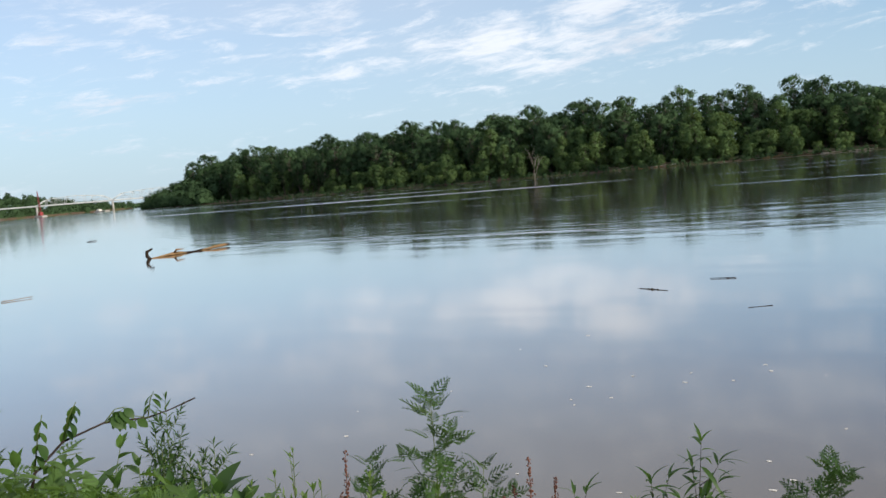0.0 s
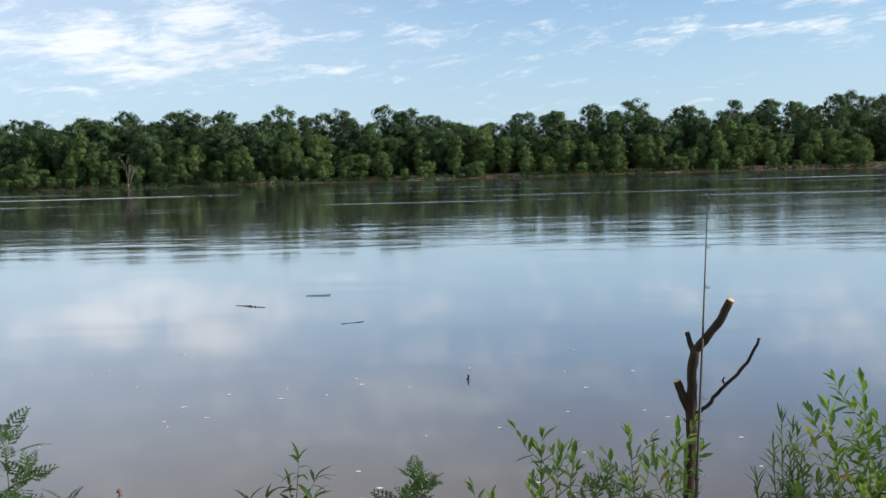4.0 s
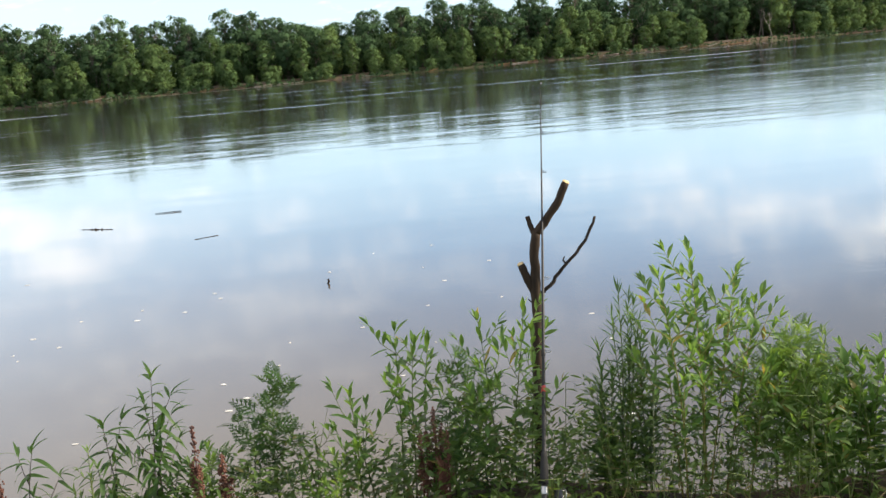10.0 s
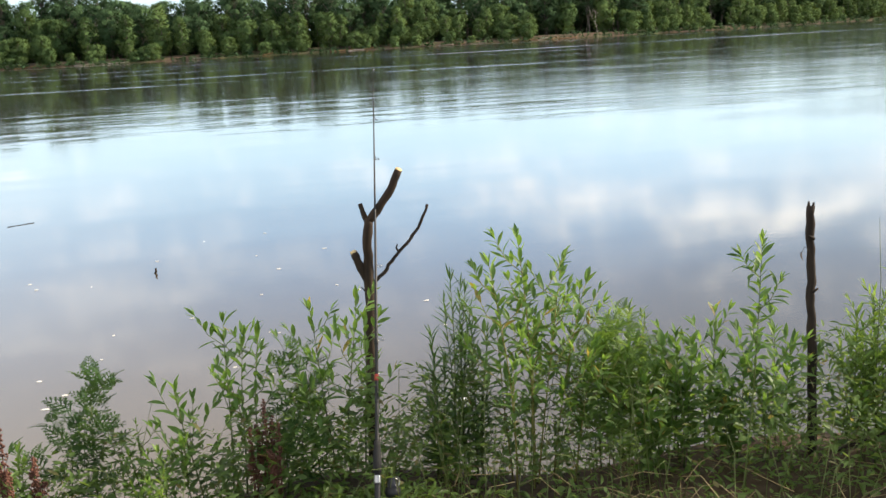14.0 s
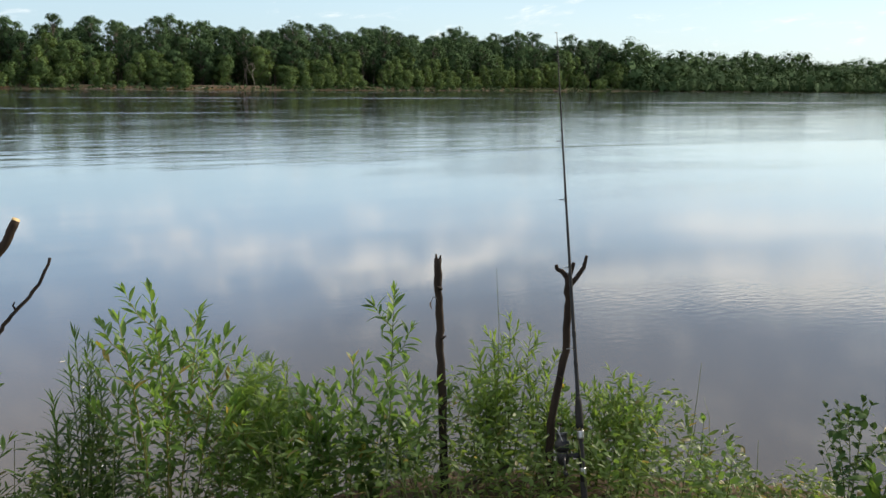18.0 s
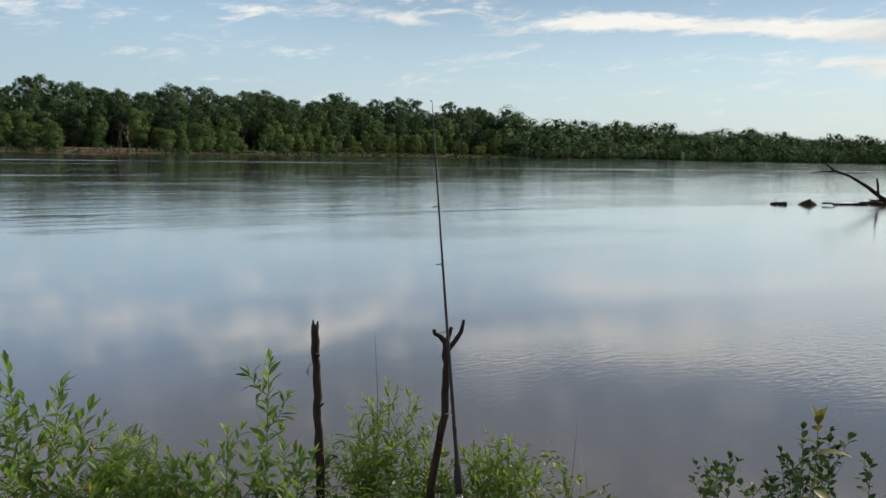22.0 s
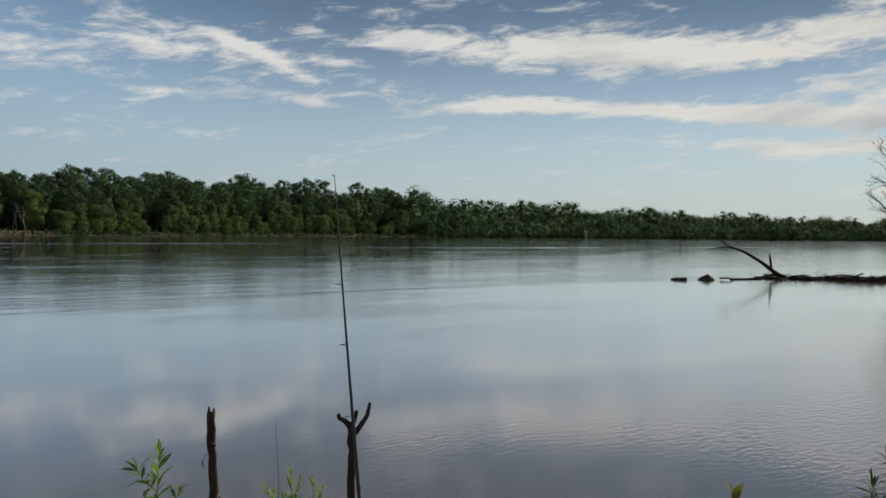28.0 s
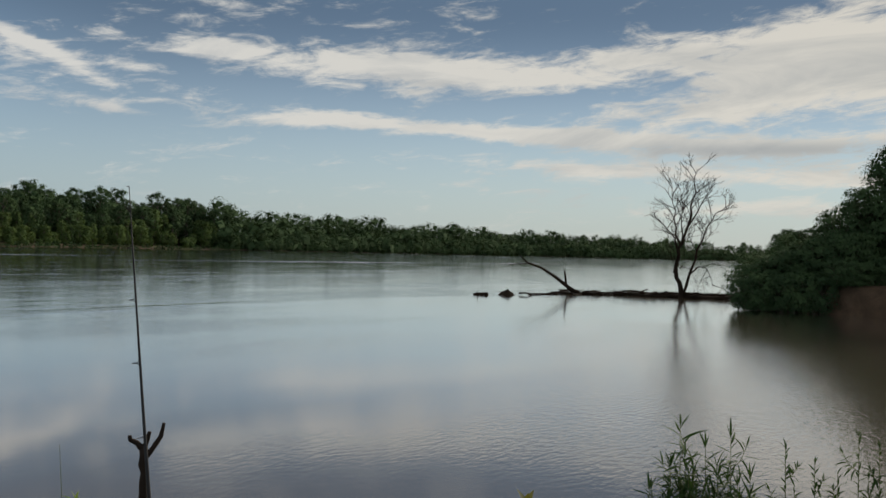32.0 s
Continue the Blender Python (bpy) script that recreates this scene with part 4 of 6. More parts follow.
def driftwood():
    root = thing("floating_tree", (-31.4, 26.1, 0.0), "orange-brown floating tree trunk with upturned dark root", "log")
    rnd = random.Random(12)
    b = Buf()
    b.tube([(0, 0, 0.0), (-0.04, 0.5, 0.02), (-0.1, 1.0, 0.05), (-0.18, 1.5, 0.07), (-0.22, 1.9, 0.06), (-0.28, 2.3, 0.02)], [0.025, 0.035, 0.05, 0.08, 0.065, 0.025], 9, knobbly=0.35, rnd=rnd)
    part("trunk", b, M["drift"], root, "worn orange-brown wood")
    b = Buf()
    b.tube([(-0.18, 1.6, 0.05), (-0.27, 2.2, 0.04), (-0.36, 2.8, 0.02), (-0.48, 3.4, 0.04), (-0.54, 3.9, 0.03)], [0.05, 0.04, 0.028, 0.04, 0.03], 8, knobbly=0.4, rnd=rnd)
    part("middle", b, M["wet_wood"], root, "thin dark soaked stretch of trunk")
    b = Buf()
    b.tube([(-0.45, 3.3, 0.02), (-0.52, 3.8, 0.05), (-0.6, 4.4, 0.09), (-0.66, 4.9, 0.10), (-0.7, 5.25, 0.10)], [0.025, 0.045, 0.07, 0.07, 0.045], 9, knobbly=0.25, rnd=rnd)
    part("trunk", b, M["drift"], root, "worn orange-brown wood")
    b = Buf()
    b.tube([(-0.69, 5.1, 0.10), (-0.72, 5.35, 0.11)], [0.075, 0.04], 8, knobbly=0.3, rnd=rnd)
    part("end", b, M["wet_wood"], root, "dark broken end")
    b = Buf()
    b.tube([(0.0, 0.1, -0.1), (0.0, -0.12, 0.12), (0, -0.12, 0.3), (0.1, 0.1, 0.42)], [0.08, 0.08, 0.07, 0.04], 7)
    part("root", b, M["wet_wood"], root)
    b = Buf()
    b.tube([(-0.15, 1.5, 0.1), (0.1, 1.4, 0.24), (0.0, 1.9, 0.22)], [0.06, 0.05, 0.02], 6)
    part("stub", b, M["drift"], root)
    log_between("drift_log", (-23.3, 14.3, 0.02), (-23.25, 15.2, 0.03), 0.012, 0.008, "pale drift branch floating on the river", "drift", 21, 1)
    root = thing("drift_stick", (-6.0, 15.65, 0.0), "thin dark knotted stick floating on the river", "stick")
    part("stick", Buf().tube([(0, 0, 0), (0.2, -0.09, 0.004), (0.42, -0.2, 0.0), (0.65, -0.3, 0.006)], [0.004, 0.008, 0.008, 0.004], 6, knobbly=0.3, rnd=rnd), M["wet_wood"], root)
    for f, r in ((0.36, 0.016), (0.47, 0.022), (0.55, 0.014), (0.66, 0.017), (0.1, 0.01)):
        c = Vector((0.65, -0.3, 0.006)) * f
        part("knot", Buf().tube([c + Vector((-r, 0, 0)), c + Vector((-r * 0.4, 0, 0.004)), c + Vector((r * 0.5, 0, 0.004)), c + Vector((r, 0, 0))], [r * 0.3, r * 0.9, r, r * 0.3], 7, knobbly=0.4, rnd=rnd), M["wet_wood"], root)
    log_between("drift_log", (-5.05, 16.8, 0.01), (-4.58, 16.85, 0.012), 0.005, 0.009, "straight dark stick floating on the river", "wet_wood", 23, 0)
    log_between("drift_log", (-3.55, 13.55, 0.0), (-3.25, 13.75, 0.004), 0.005, 0.004, "thin twig floating on the river", "wet_wood", 24, 0)
    log_between("drift_log", (-57.6, 42.5, 0.02), (-57.2, 43.0, 0.06), 0.028, 0.02, "small dark drift log on the river", "wet_wood", 25, 1)
    log_between("upright_stick", (-1.22, 9.85, -0.06), (-1.2, 9.8, 0.05), 0.014, 0.008, "short dark stick poking up from the water", "wet_wood", 26, 0, category="stick")
    b = Buf()
    rnd = random.Random(77)
    for _ in range(48):
        x, y = rnd.uniform(-6, 1.5), rnd.uniform(5.2, 11.5)
        r = rnd.uniform(0.006, 0.022)
        w = rnd.uniform(1.0, 2.2)
        ring_pts = [(x + math.cos(k * 0.9) * r * w * rnd.uniform(0.6, 1.2), y + math.sin(k * 0.9) * r * rnd.uniform(0.6, 1.2), 0.002) for k in range(7)]
        n = len(b.v)
        b.v += [Vector(p) for p in ring_pts] + [Vector((x, y, 0.006))]
        b.f += [(n + k, n + (k + 1) % 7, n + 7) for k in range(7)]
        b.mi += [0] * 7
    tagged(new("foam_flecks", b.mesh("foam_flecks", M["white"])), "small white foam flecks floating on brown water", "foam", kind="stuff")
    # wood stranded on the far shore
    rnd = random.Random(15)
    for k in range(26):
        x = rnd.uniform(-130, 110)
        y = lerp(FAR, x) + rnd.uniform(-0.5, 2.0)
        a = rnd.uniform(-0.5, 0.5)
        n = rnd.uniform(2.5, 8)
        z = max(gz(x, y), 0.0) + 0.15
        log_between("stranded_log", (x, y, z), (x + n * math.cos(a), y + n * math.sin(a) * 0.3, z + rnd.uniform(0, 0.7)), 0.16, 0.1, "pale stranded log on the muddy far shore", "bare" if k % 2 else "drift", 60 + k, 2)


driftwood()


# ---------------------------------------------------------------- bridge, crane, hill in the distance
def bridge():
    """A long steel truss bridge far upstream: deck, piers, two through spans."""
    a, b = Vector((-912, 615, 0)), Vector((-858, 773, 0))
    along = (b - a).normalized()
    side = Vector((-along.y, along.x, 0))
    root = thing("truss_bridge", a, "pale grey steel truss bridge on concrete piers", "bridge")
    deck = Buf()
    for s in (0,):
        p0, p1 = -along * 160, along * 420
        deck.tube([p0 + Vector((0, 0, 12.4)), p1 + Vector((0, 0, 11.6))], [1.1, 1.1], 4)
    part("deck", deck, M["bridge"], root)
    for d in (-120, -80, -40, 0, 83, 196, 310):
        p = Buf()
        c = along * d
        p.tube([c + Vector((0, 0, -3)), c + Vector((0, 0, 11.2))], [1.2 if d >= 0 else 0.7] * 2, 8)
        part("pier", p, M["concrete"], root)
    for start, length, n, rise in ((0, 83, 8, 8.0), (83, 113, 10, 9.8), (196, 114, 10, 9.0)):
        step = length / n
        for sd in (-3.5, 3.5):
            up = [0 if i in (0, n) else rise * (0.55 + 0.45 * math.sin(math.pi * i / n)) for i in range(n + 1)]
            pt = [along * (start + step * i) + side * sd + Vector((0, 0, 12.6)) for i in range(n + 1)]
            for i in range(n):
                hi, hj = pt[i] + Vector((0, 0, up[i])), pt[i + 1] + Vector((0, 0, up[i + 1]))
                part("chord", Buf().tube([hi, hj], [0.42, 0.42], 4), M["bridge"], root)
                if i:
                    part("post", Buf().tube([pt[i], hi], [0.28, 0.28], 4), M["bridge"], root)
                    ends = (hi, pt[i + 1]) if i < n / 2 else (pt[i], hj)
                    part("diagonal", Buf().tube(ends, [0.2, 0.2], 4), M["bridge"], root)


def crane():
    root = thing("crane_barge", (-893, 606, 0), "red lattice crane on a pale barge", "crane")
    part("hull", Buf().box((-7, -3, -0.5), (7, 3, 1.8)), M["concrete"], root, smooth=False)
    part("cab", Buf().box((-2, -1.8, 1.8), (2, 1.8, 5.5)), M["crane"], root, smooth=False)
    mast = Buf()
    for sx, sy in ((-1, -1), (1, -1), (1, 1), (-1, 1)):
        mast.tube([(sx * 0.8, sy * 0.8, 5.4), (sx * 0.35 - 2, sy * 0.35, 28)], [0.13, 0.1], 4)
    for k in range(8):
        z, s = 5.6 + k * 2.7, 0.8 - k * 0.055
        mast.tube([(-s - k * 0.25, -s, z), (s - k * 0.25, -s, z + 2.3)], [0.16, 0.16], 4)
        mast.tube([(s - k * 0.25, s, z), (-s - k * 0.25, s, z + 2.3)], [0.16, 0.16], 4)
    part("mast", mast, M["crane"], root)
    root = thing("work_barge", (-872, 668, 0), "pale work barge moored by the bridge", "barge")
    part("hull", Buf().box((-9, -3, -0.5), (9, 3, 1.4)), M["concrete"], root, smooth=False)
    part("cabin", Buf().box((-7, -2, 1.4), (-3, 2, 3.2)), M["white"], root, smooth=False)


bridge()
crane()


# ---------------------------------------------------------------- wooded bank across the cove
def bank_trees():
    made = [make_tree("bank_tree", 70 + k, h, w, "dark green tree crowding the steep bank of the cove", "crown", low, per, 0.12, n, category="tree", billow=(0.07, 0.15), ragged=0.24, core=14, core_size=0.42)
            for k, (h, w, per, n, low) in enumerate([(4.0, 4.6, 760, 80, 0.02), (6.5, 5.6, 620, 90, 0.04), (9.0, 6.6, 520, 96, 0.2)])]
    rnd = random.Random(3)
    used = set()
    # bearing, distance, height of the top, which tree
    rows = [(75.3, 42.8, 1.5, 0), (76.2, 42.7, 1.7, 0), (77.2, 42.6, 1.7, 0), (78.2, 42.5, 1.8, 0), (79.2, 42.5, 1.7, 0), (80.2, 42.6, 1.8, 0), (81.1, 42.8, 1.6, 0),
            (76.0, 44.6, 2.2, 0), (76.9, 44.6, 2.5, 0), (77.9, 44.8, 2.8, 0), (78.9, 44.8, 3.3, 0), (80.0, 44.6, 3.5, 0), (80.9, 44.8, 3.6, 0),
            (79.6, 47.0, 4.0, 1), (80.4, 47.0, 4.6, 1), (81.3, 47.0, 5.2, 1), (82.2, 47.5, 6.0, 1), (83.3, 47.2, 6.9, 2), (84.5, 47.5, 8.2, 2), (85.8, 48.0, 9.8, 2), (87.3, 48.0, 11.0, 2),
            (83.4, 43.6, 2.6, 0), (85.0, 43.2, 4.0, 1), (76.0, 50.5, 2.5, 0), (76.5, 55.5, 2.6, 0), (78.2, 61.0, 4.0, 0), (77.8, 73.6, 4.2, 0), (77.8, 92.0, 4.8, 1), (77.2, 115.0, 5.6, 1), (77.7, 131.0, 6.6, 2)]
    for a, d, top, k in rows:
        x, y = d * math.sin(radians(a)), d * math.cos(radians(a))
        z = max(gz(x, y), 0.0) - 0.1
        h = (4.0, 6.5, 9.0)[k]
        s = max(0.3, (top - z) / h)
        wide = max(s, 0.42 if d < 43 else 0.62)
        m = Matrix.Translation((x, y, z)) @ Matrix.Rotation(rnd.uniform(0, 6.28), 4, "Z") @ Matrix.Diagonal((wide, wide, s, 1))
        if k in used:
            t = made[k]
            copy_thing(t, m @ Matrix.Diagonal((1 / t.scale.x, 1 / t.scale.y, 1 / t.scale.z, 1)))
        else:
            made[k].matrix_basis = m
            used.add(k)


bank_trees()


# ---------------------------------------------------------------- sticks set in the bank
def ring(buf, c, axis, r, thick, n=12):
    axis = Vector(axis).normalized()
    u = axis.orthogonal().normalized()
    w = axis.cross(u)
    pts = [Vector(c) + u * (math.cos(2 * math.pi * k / n) * r) + w * (math.sin(2 * math.pi * k / n) * r) for k in range(n + 1)]
    buf.tube(pts, [thick] * (n + 1), 5, cap=False)


def limb(name, points, r0, r1, root, mat, rnd, wave=0.002, cut=False, sides=10, label=""):
    at = root.location
    pts = wavy([Vector(p) - at for p in points], wave, rnd)
    n = len(pts)
    b = Buf().tube(pts, [(r0 + (r1 - r0) * i / (n - 1)) * rnd.uniform(0.93, 1.07) for i in range(n)], sides, knobbly=0.12, rnd=rnd)
    ob = part(name, b, M[mat], root, label)
    if cut:
        d = (pts[-1] - pts[-2]).normalized()
        slant = (d + Vector((0.1, -0.35, 0.2))).normalized()
        c = Buf().tube([pts[-1] - slant * 0.001, pts[-1] + slant * 0.004], [r1 * 1.0, r1 * 0.9], sides)
        part("cut_end", c, M["cut"], root, "pale freshly cut wood")
    return ob


def blade(length, width, droop=0.25, fold=0.25, wide_at=0.4, n=5):
    """A leaf blade along +y: pointed, folded at the midrib, drooping at the tip."""
    v, f = [], []
    for i in range(n + 1):
        t = i / n
        w = width * 0.5 * (math.sin(math.pi * t ** (math.log(0.5) / math.log(wide_at)))) ** 0.85 if 0 < t < 1 else 0.0006
        y, z = length * t * (1 - 0.12 * droop * t), -length * droop * t * t * 0.6
        v += [(-w, y, z + w * fold), (0, y, z), (w, y, z + w * fold)]
    for i in range(n):
        for s in (0, 1):
            q = 3 * i + s
            f.append((q, q + 1, q + 4, q + 3))
    return v, f


def sticks():
    rnd = random.Random(21)
    root = thing("forked_stick", (0.29, 3.19, gz(0.29, 3.19)), "brown forked branch with pale cut ends, stuck upright in the bank", "stick")
    z0 = gz(0.29, 3.19) - 0.12
    limb("main_stem", [(0.285, 3.19, z0), (0.305, 3.24, 1.0), (0.325, 3.29, 1.25), (0.328, 3.31, 1.38), (0.332, 3.312, 1.5), (0.345, 3.31, 1.61)], 0.0205, 0.0165, root, "stick", rnd, 0.0025, sides=12)
    limb("upper_prong", [(0.342, 3.31, 1.595), (0.385, 3.305, 1.645), (0.43, 3.30, 1.705), (0.463, 3.30, 1.775)], 0.0165, 0.0140, root, "stick", rnd, 0.001, True)
    limb("short_prong", [(0.342, 3.31, 1.585), (0.328, 3.315, 1.625), (0.319, 3.32, 1.662)], 0.011, 0.008, root, "stick", rnd, 0.0005)
    limb("side_stub", [(0.328, 3.312, 1.375), (0.305, 3.315, 1.425), (0.283, 3.32, 1.485)], 0.0155, 0.0135, root, "stick", rnd, 0.0005, True)
    limb("thin_branch", [(0.335, 3.31, 1.36), (0.385, 3.305, 1.40), (0.43, 3.30, 1.46), (0.475, 3.295, 1.505), (0.52, 3.29, 1.56), (0.556, 3.28, 1.645)], 0.0078, 0.0050, root, "stick_dark", rnd, 0.002)
    limb("spur", [(0.445, 3.30, 1.475), (0.436, 3.30, 1.492), (0.442, 3.30, 1.505)], 0.004, 0.002, root, "stick_dark", rnd, 0)
    limb("spur", [(0.326, 3.305, 1.33), (0.312, 3.30, 1.342), (0.300, 3.30, 1.358)], 0.0035, 0.0018, root, "stick_dark", rnd, 0)

    root = thing("wooden_stake", (1.81, 2.79, gz(1.81, 2.79)), "dark crooked wooden stake driven upright into the bank", "stake")
    limb("post", [(1.812, 2.79, gz(1.81, 2.79) - 0.1), (1.809, 2.80, 0.9), (1.813, 2.82, 1.1), (1.810, 2.835, 1.25), (1.816, 2.845, 1.36), (1.808, 2.85, 1.48), (1.807, 2.85, 1.60)], 0.0160, 0.0140, root, "stick_dark", rnd, 0.0015, sides=11)
    limb("splinter", [(1.800, 2.85, 1.595), (1.798, 2.85, 1.618)], 0.006, 0.003, root, "stick_dark", rnd, 0)
    limb("splinter", [(1.815, 2.85, 1.595), (1.818, 2.85, 1.612)], 0.005, 0.003, root, "stick_dark", rnd, 0)
    for z, s in ((1.49, -1), (1.30, 1), (1.13, -1), (1.02, 1)):
        limb("knot", [(1.81, 2.83, z), (1.81 + 0.02 * s, 2.825, z + 0.012)], 0.007, 0.003, root, "stick_dark", rnd, 0)

    limb("twig", [(1.81, 2.835, 1.40), (1.792, 2.83, 1.455), (1.775, 2.83, 1.465), (1.768, 2.83, 1.448)], 0.0016, 0.0009, root, "stick_dark", rnd, 0, sides=5)
    b = Buf()
    b.put(*blade(0.034, 0.02, 0.5, 0.6), turned(Vector((1.768, 2.83, 1.45)) - root.location, (-0.2, 0, -1), 0.6, 1.0))
    part("dead_leaf", b, M["stick_dark"], root, "small curled dead leaf")

    x, y = 2.07, 2.48
    root = thing("forked_stick", (x, y, gz(x, y)), "slim dark forked branch propping a fishing rod", "stick")
    limb("main_stem", [(x - 0.015, y, gz(x, y) - 0.1), (2.045, 2.47, 0.95), (2.052, 2.45, 1.15), (2.075, 2.43, 1.32), (2.066, 2.42, 1.48), (2.064, 2.42, 1.585)], 0.0150, 0.0125, root, "stick_dark", rnd, 0.003)
    limb("left_prong", [(2.064, 2.42, 1.578), (2.045, 2.43, 1.602), (2.030, 2.44, 1.612), (2.026, 2.44, 1.626)], 0.010, 0.006, root, "stick_dark", rnd, 0.0005)
    limb("middle_prong", [(2.064, 2.42, 1.578), (2.074, 2.415, 1.61), (2.078, 2.41, 1.634)], 0.009, 0.006, root, "stick_dark", rnd, 0.0005)
    limb("right_prong", [(2.069, 2.42, 1.548), (2.086, 2.40, 1.585), (2.102, 2.385, 1.62), (2.108, 2.38, 1.660)], 0.010, 0.0055, root, "stick_dark", rnd, 0.001)
    for z, s in ((1.38, 1), (1.22, -1), (1.05, -1)):
        limb("knot", [(2.065, 2.435, z), (2.065 + 0.02 * s, 2.43, z + 0.01)], 0.006, 0.003, root, "stick_dark", rnd, 0)
    log_between("broken_twig", (1.78, 2.63, 0.80), (1.96, 2.59, 0.86), 0.006, 0.004, "dry broken twig lying across low weeds", "stick_dark", 5, 0, category="twig")


sticks()


# ---------------------------------------------------------------- fishing rods
def rod(butt, tip, hang, label, marks, rise):
    """A spinning rod leaning on a stick: butt, grips, reel, tapered blank, guides, line."""
    butt, tip = Vector(butt), Vector(tip)
    root = thing("fishing_rod", butt, label, "fishing rod")
    axis = (tip - butt).normalized()
    full = (tip - butt).length
    below = Vector(hang)
    below = (below - axis * below.dot(axis)).normalized()
    sidew = axis.cross(below)

    def along(d):
        f = d / full
        return axis * d + below * (-0.018 * max(0, f - 0.4) ** 2)

    def sleeve(name, d0, d1, r0, r1, mat, lab="", bulge=0.0):
        n = 6
        pts = [along(d0 + (d1 - d0) * i / n) for i in range(n + 1)]
        return part(name, Buf().tube(pts, [r0 + (r1 - r0) * i / n + bulge * math.sin(math.pi * i / n) for i in range(n + 1)], 12), M[mat], root, lab)
    n = 24
    pts = [along(0.24 + rise + (full - 0.24 - rise) * i / n) for i in range(n + 1)]
    part("blank", Buf().tube(pts, [0.0062 * (1 - i / n) ** 0.9 + 0.0011 for i in range(n + 1)], 8), M["black"], root, "thin glossy black tapered rod")
    sleeve("butt_cap", 0.0, 0.02, 0.0125, 0.013, "black")
    sleeve("rear_grip", 0.02, 0.075 + rise, 0.0125, 0.011, "foam", "black foam grip")
    sleeve("reel_seat", 0.075 + rise, 0.25 + rise, 0.0095, 0.0095, "black")
    sleeve("lock_ring", 0.10 + rise, 0.12 + rise, 0.012, 0.012, "steel", "silver ring")
    sleeve("lock_ring", 0.215 + rise, 0.24 + rise, 0.012, 0.012, "steel", "silver ring")
    sleeve("fore_grip", 0.25 + rise, 0.35 + rise, 0.0130, 0.0095, "foam", "black foam grip", 0.002)
    for d, mat in marks:
        sleeve("thread_wrap", d, d + 0.02, 0.0072, 0.007, mat)
    # spinning reel under the seat
    c = along(0.16 + rise)
    reel = part("reel", Buf().tube([c + below * 0.01, c + below * 0.035, c + below * 0.06], [0.010, 0.007, 0.013], 8), M["black"], root, "dark spinning reel")
    body = c + below * 0.062
    part("gear_box", Buf().tube([body - axis * 0.03, body - axis * 0.02, body + axis * 0.012, body + axis * 0.02], [0.008, 0.019, 0.021, 0.012], 12), M["black"], reel)
    part("rotor", Buf().tube([body + axis * 0.018, body + axis * 0.03, body + axis * 0.048], [0.022, 0.026, 0.024], 14), M["black"], reel)
    part("spool", Buf().tube([body + axis * 0.046, body + axis * 0.05, body + axis * 0.07, body + axis * 0.076], [0.022, 0.018, 0.018, 0.022], 14), M["dark_metal"], reel, "dark metal spool")
    bail = Buf()
    k = [body + axis * (0.05 + 0.035 * math.sin(math.pi * i / 8)) + sidew * (0.03 * math.cos(math.pi * i / 8)) + below * (0.012 * math.sin(math.pi * i / 8)) for i in range(9)]
    bail.tube(k, [0.0016] * 9, 6)
    part("bail", bail, M["steel"], reel)
    arm = Buf()
    arm.tube([body + sidew * 0.02, body + sidew * 0.045, body + sidew * 0.05 - axis * 0.045], [0.004, 0.0035, 0.003], 7)
    part("crank", arm, M["dark_metal"], reel)
    part("knob", Buf().tube([body + sidew * 0.046 - axis * 0.045, body + sidew * 0.075 - axis * 0.047], [0.007, 0.008], 8), M["black"], reel)
    # guides
    marks_at = [0.66, 0.93, 1.16, 1.36, 1.53, 1.66]
    for i, d in enumerate(m for m in marks_at if m < full - 0.03):
        g = Buf()
        r = 0.0105 - 0.0014 * i
        c = along(d) + below * (r + 0.008)
        ring(g, c, axis, r, 0.0011)
        g.tube([along(d - 0.014), c + below * -r], [0.0012, 0.0012], 5)
        g.tube([along(d + 0.014), c + below * -r], [0.0012, 0.0012], 5)
        part("guide", g, M["steel"] if i < 2 else M["black"], root)
    g = Buf()
    ring(g, along(full) + below * 0.004, axis, 0.0036, 0.0009)
    part("tip_guide", g, M["steel"], root)
    return root


def polar(az, d, z):
    return (d * math.sin(radians(az)), d * math.cos(radians(az)) + 0.03, z)


rod(polar(5.0, 2.59, 0.73), polar(7.0, 3.65, 2.12), (0.75, 0.6, 0), "black fishing rod with red wraps leaning on a forked stick", ((0.515, "red"), (0.44, "black"), (0.64, "black")), -0.035)
rod(polar(42.75, 2.88, 0.73), polar(39.5, 3.30, 2.405), (-0.75, 0.5, 0), "long black fishing rod with reel leaning on a forked stick", ((0.60, "black"), (0.70, "black")), 0.15)


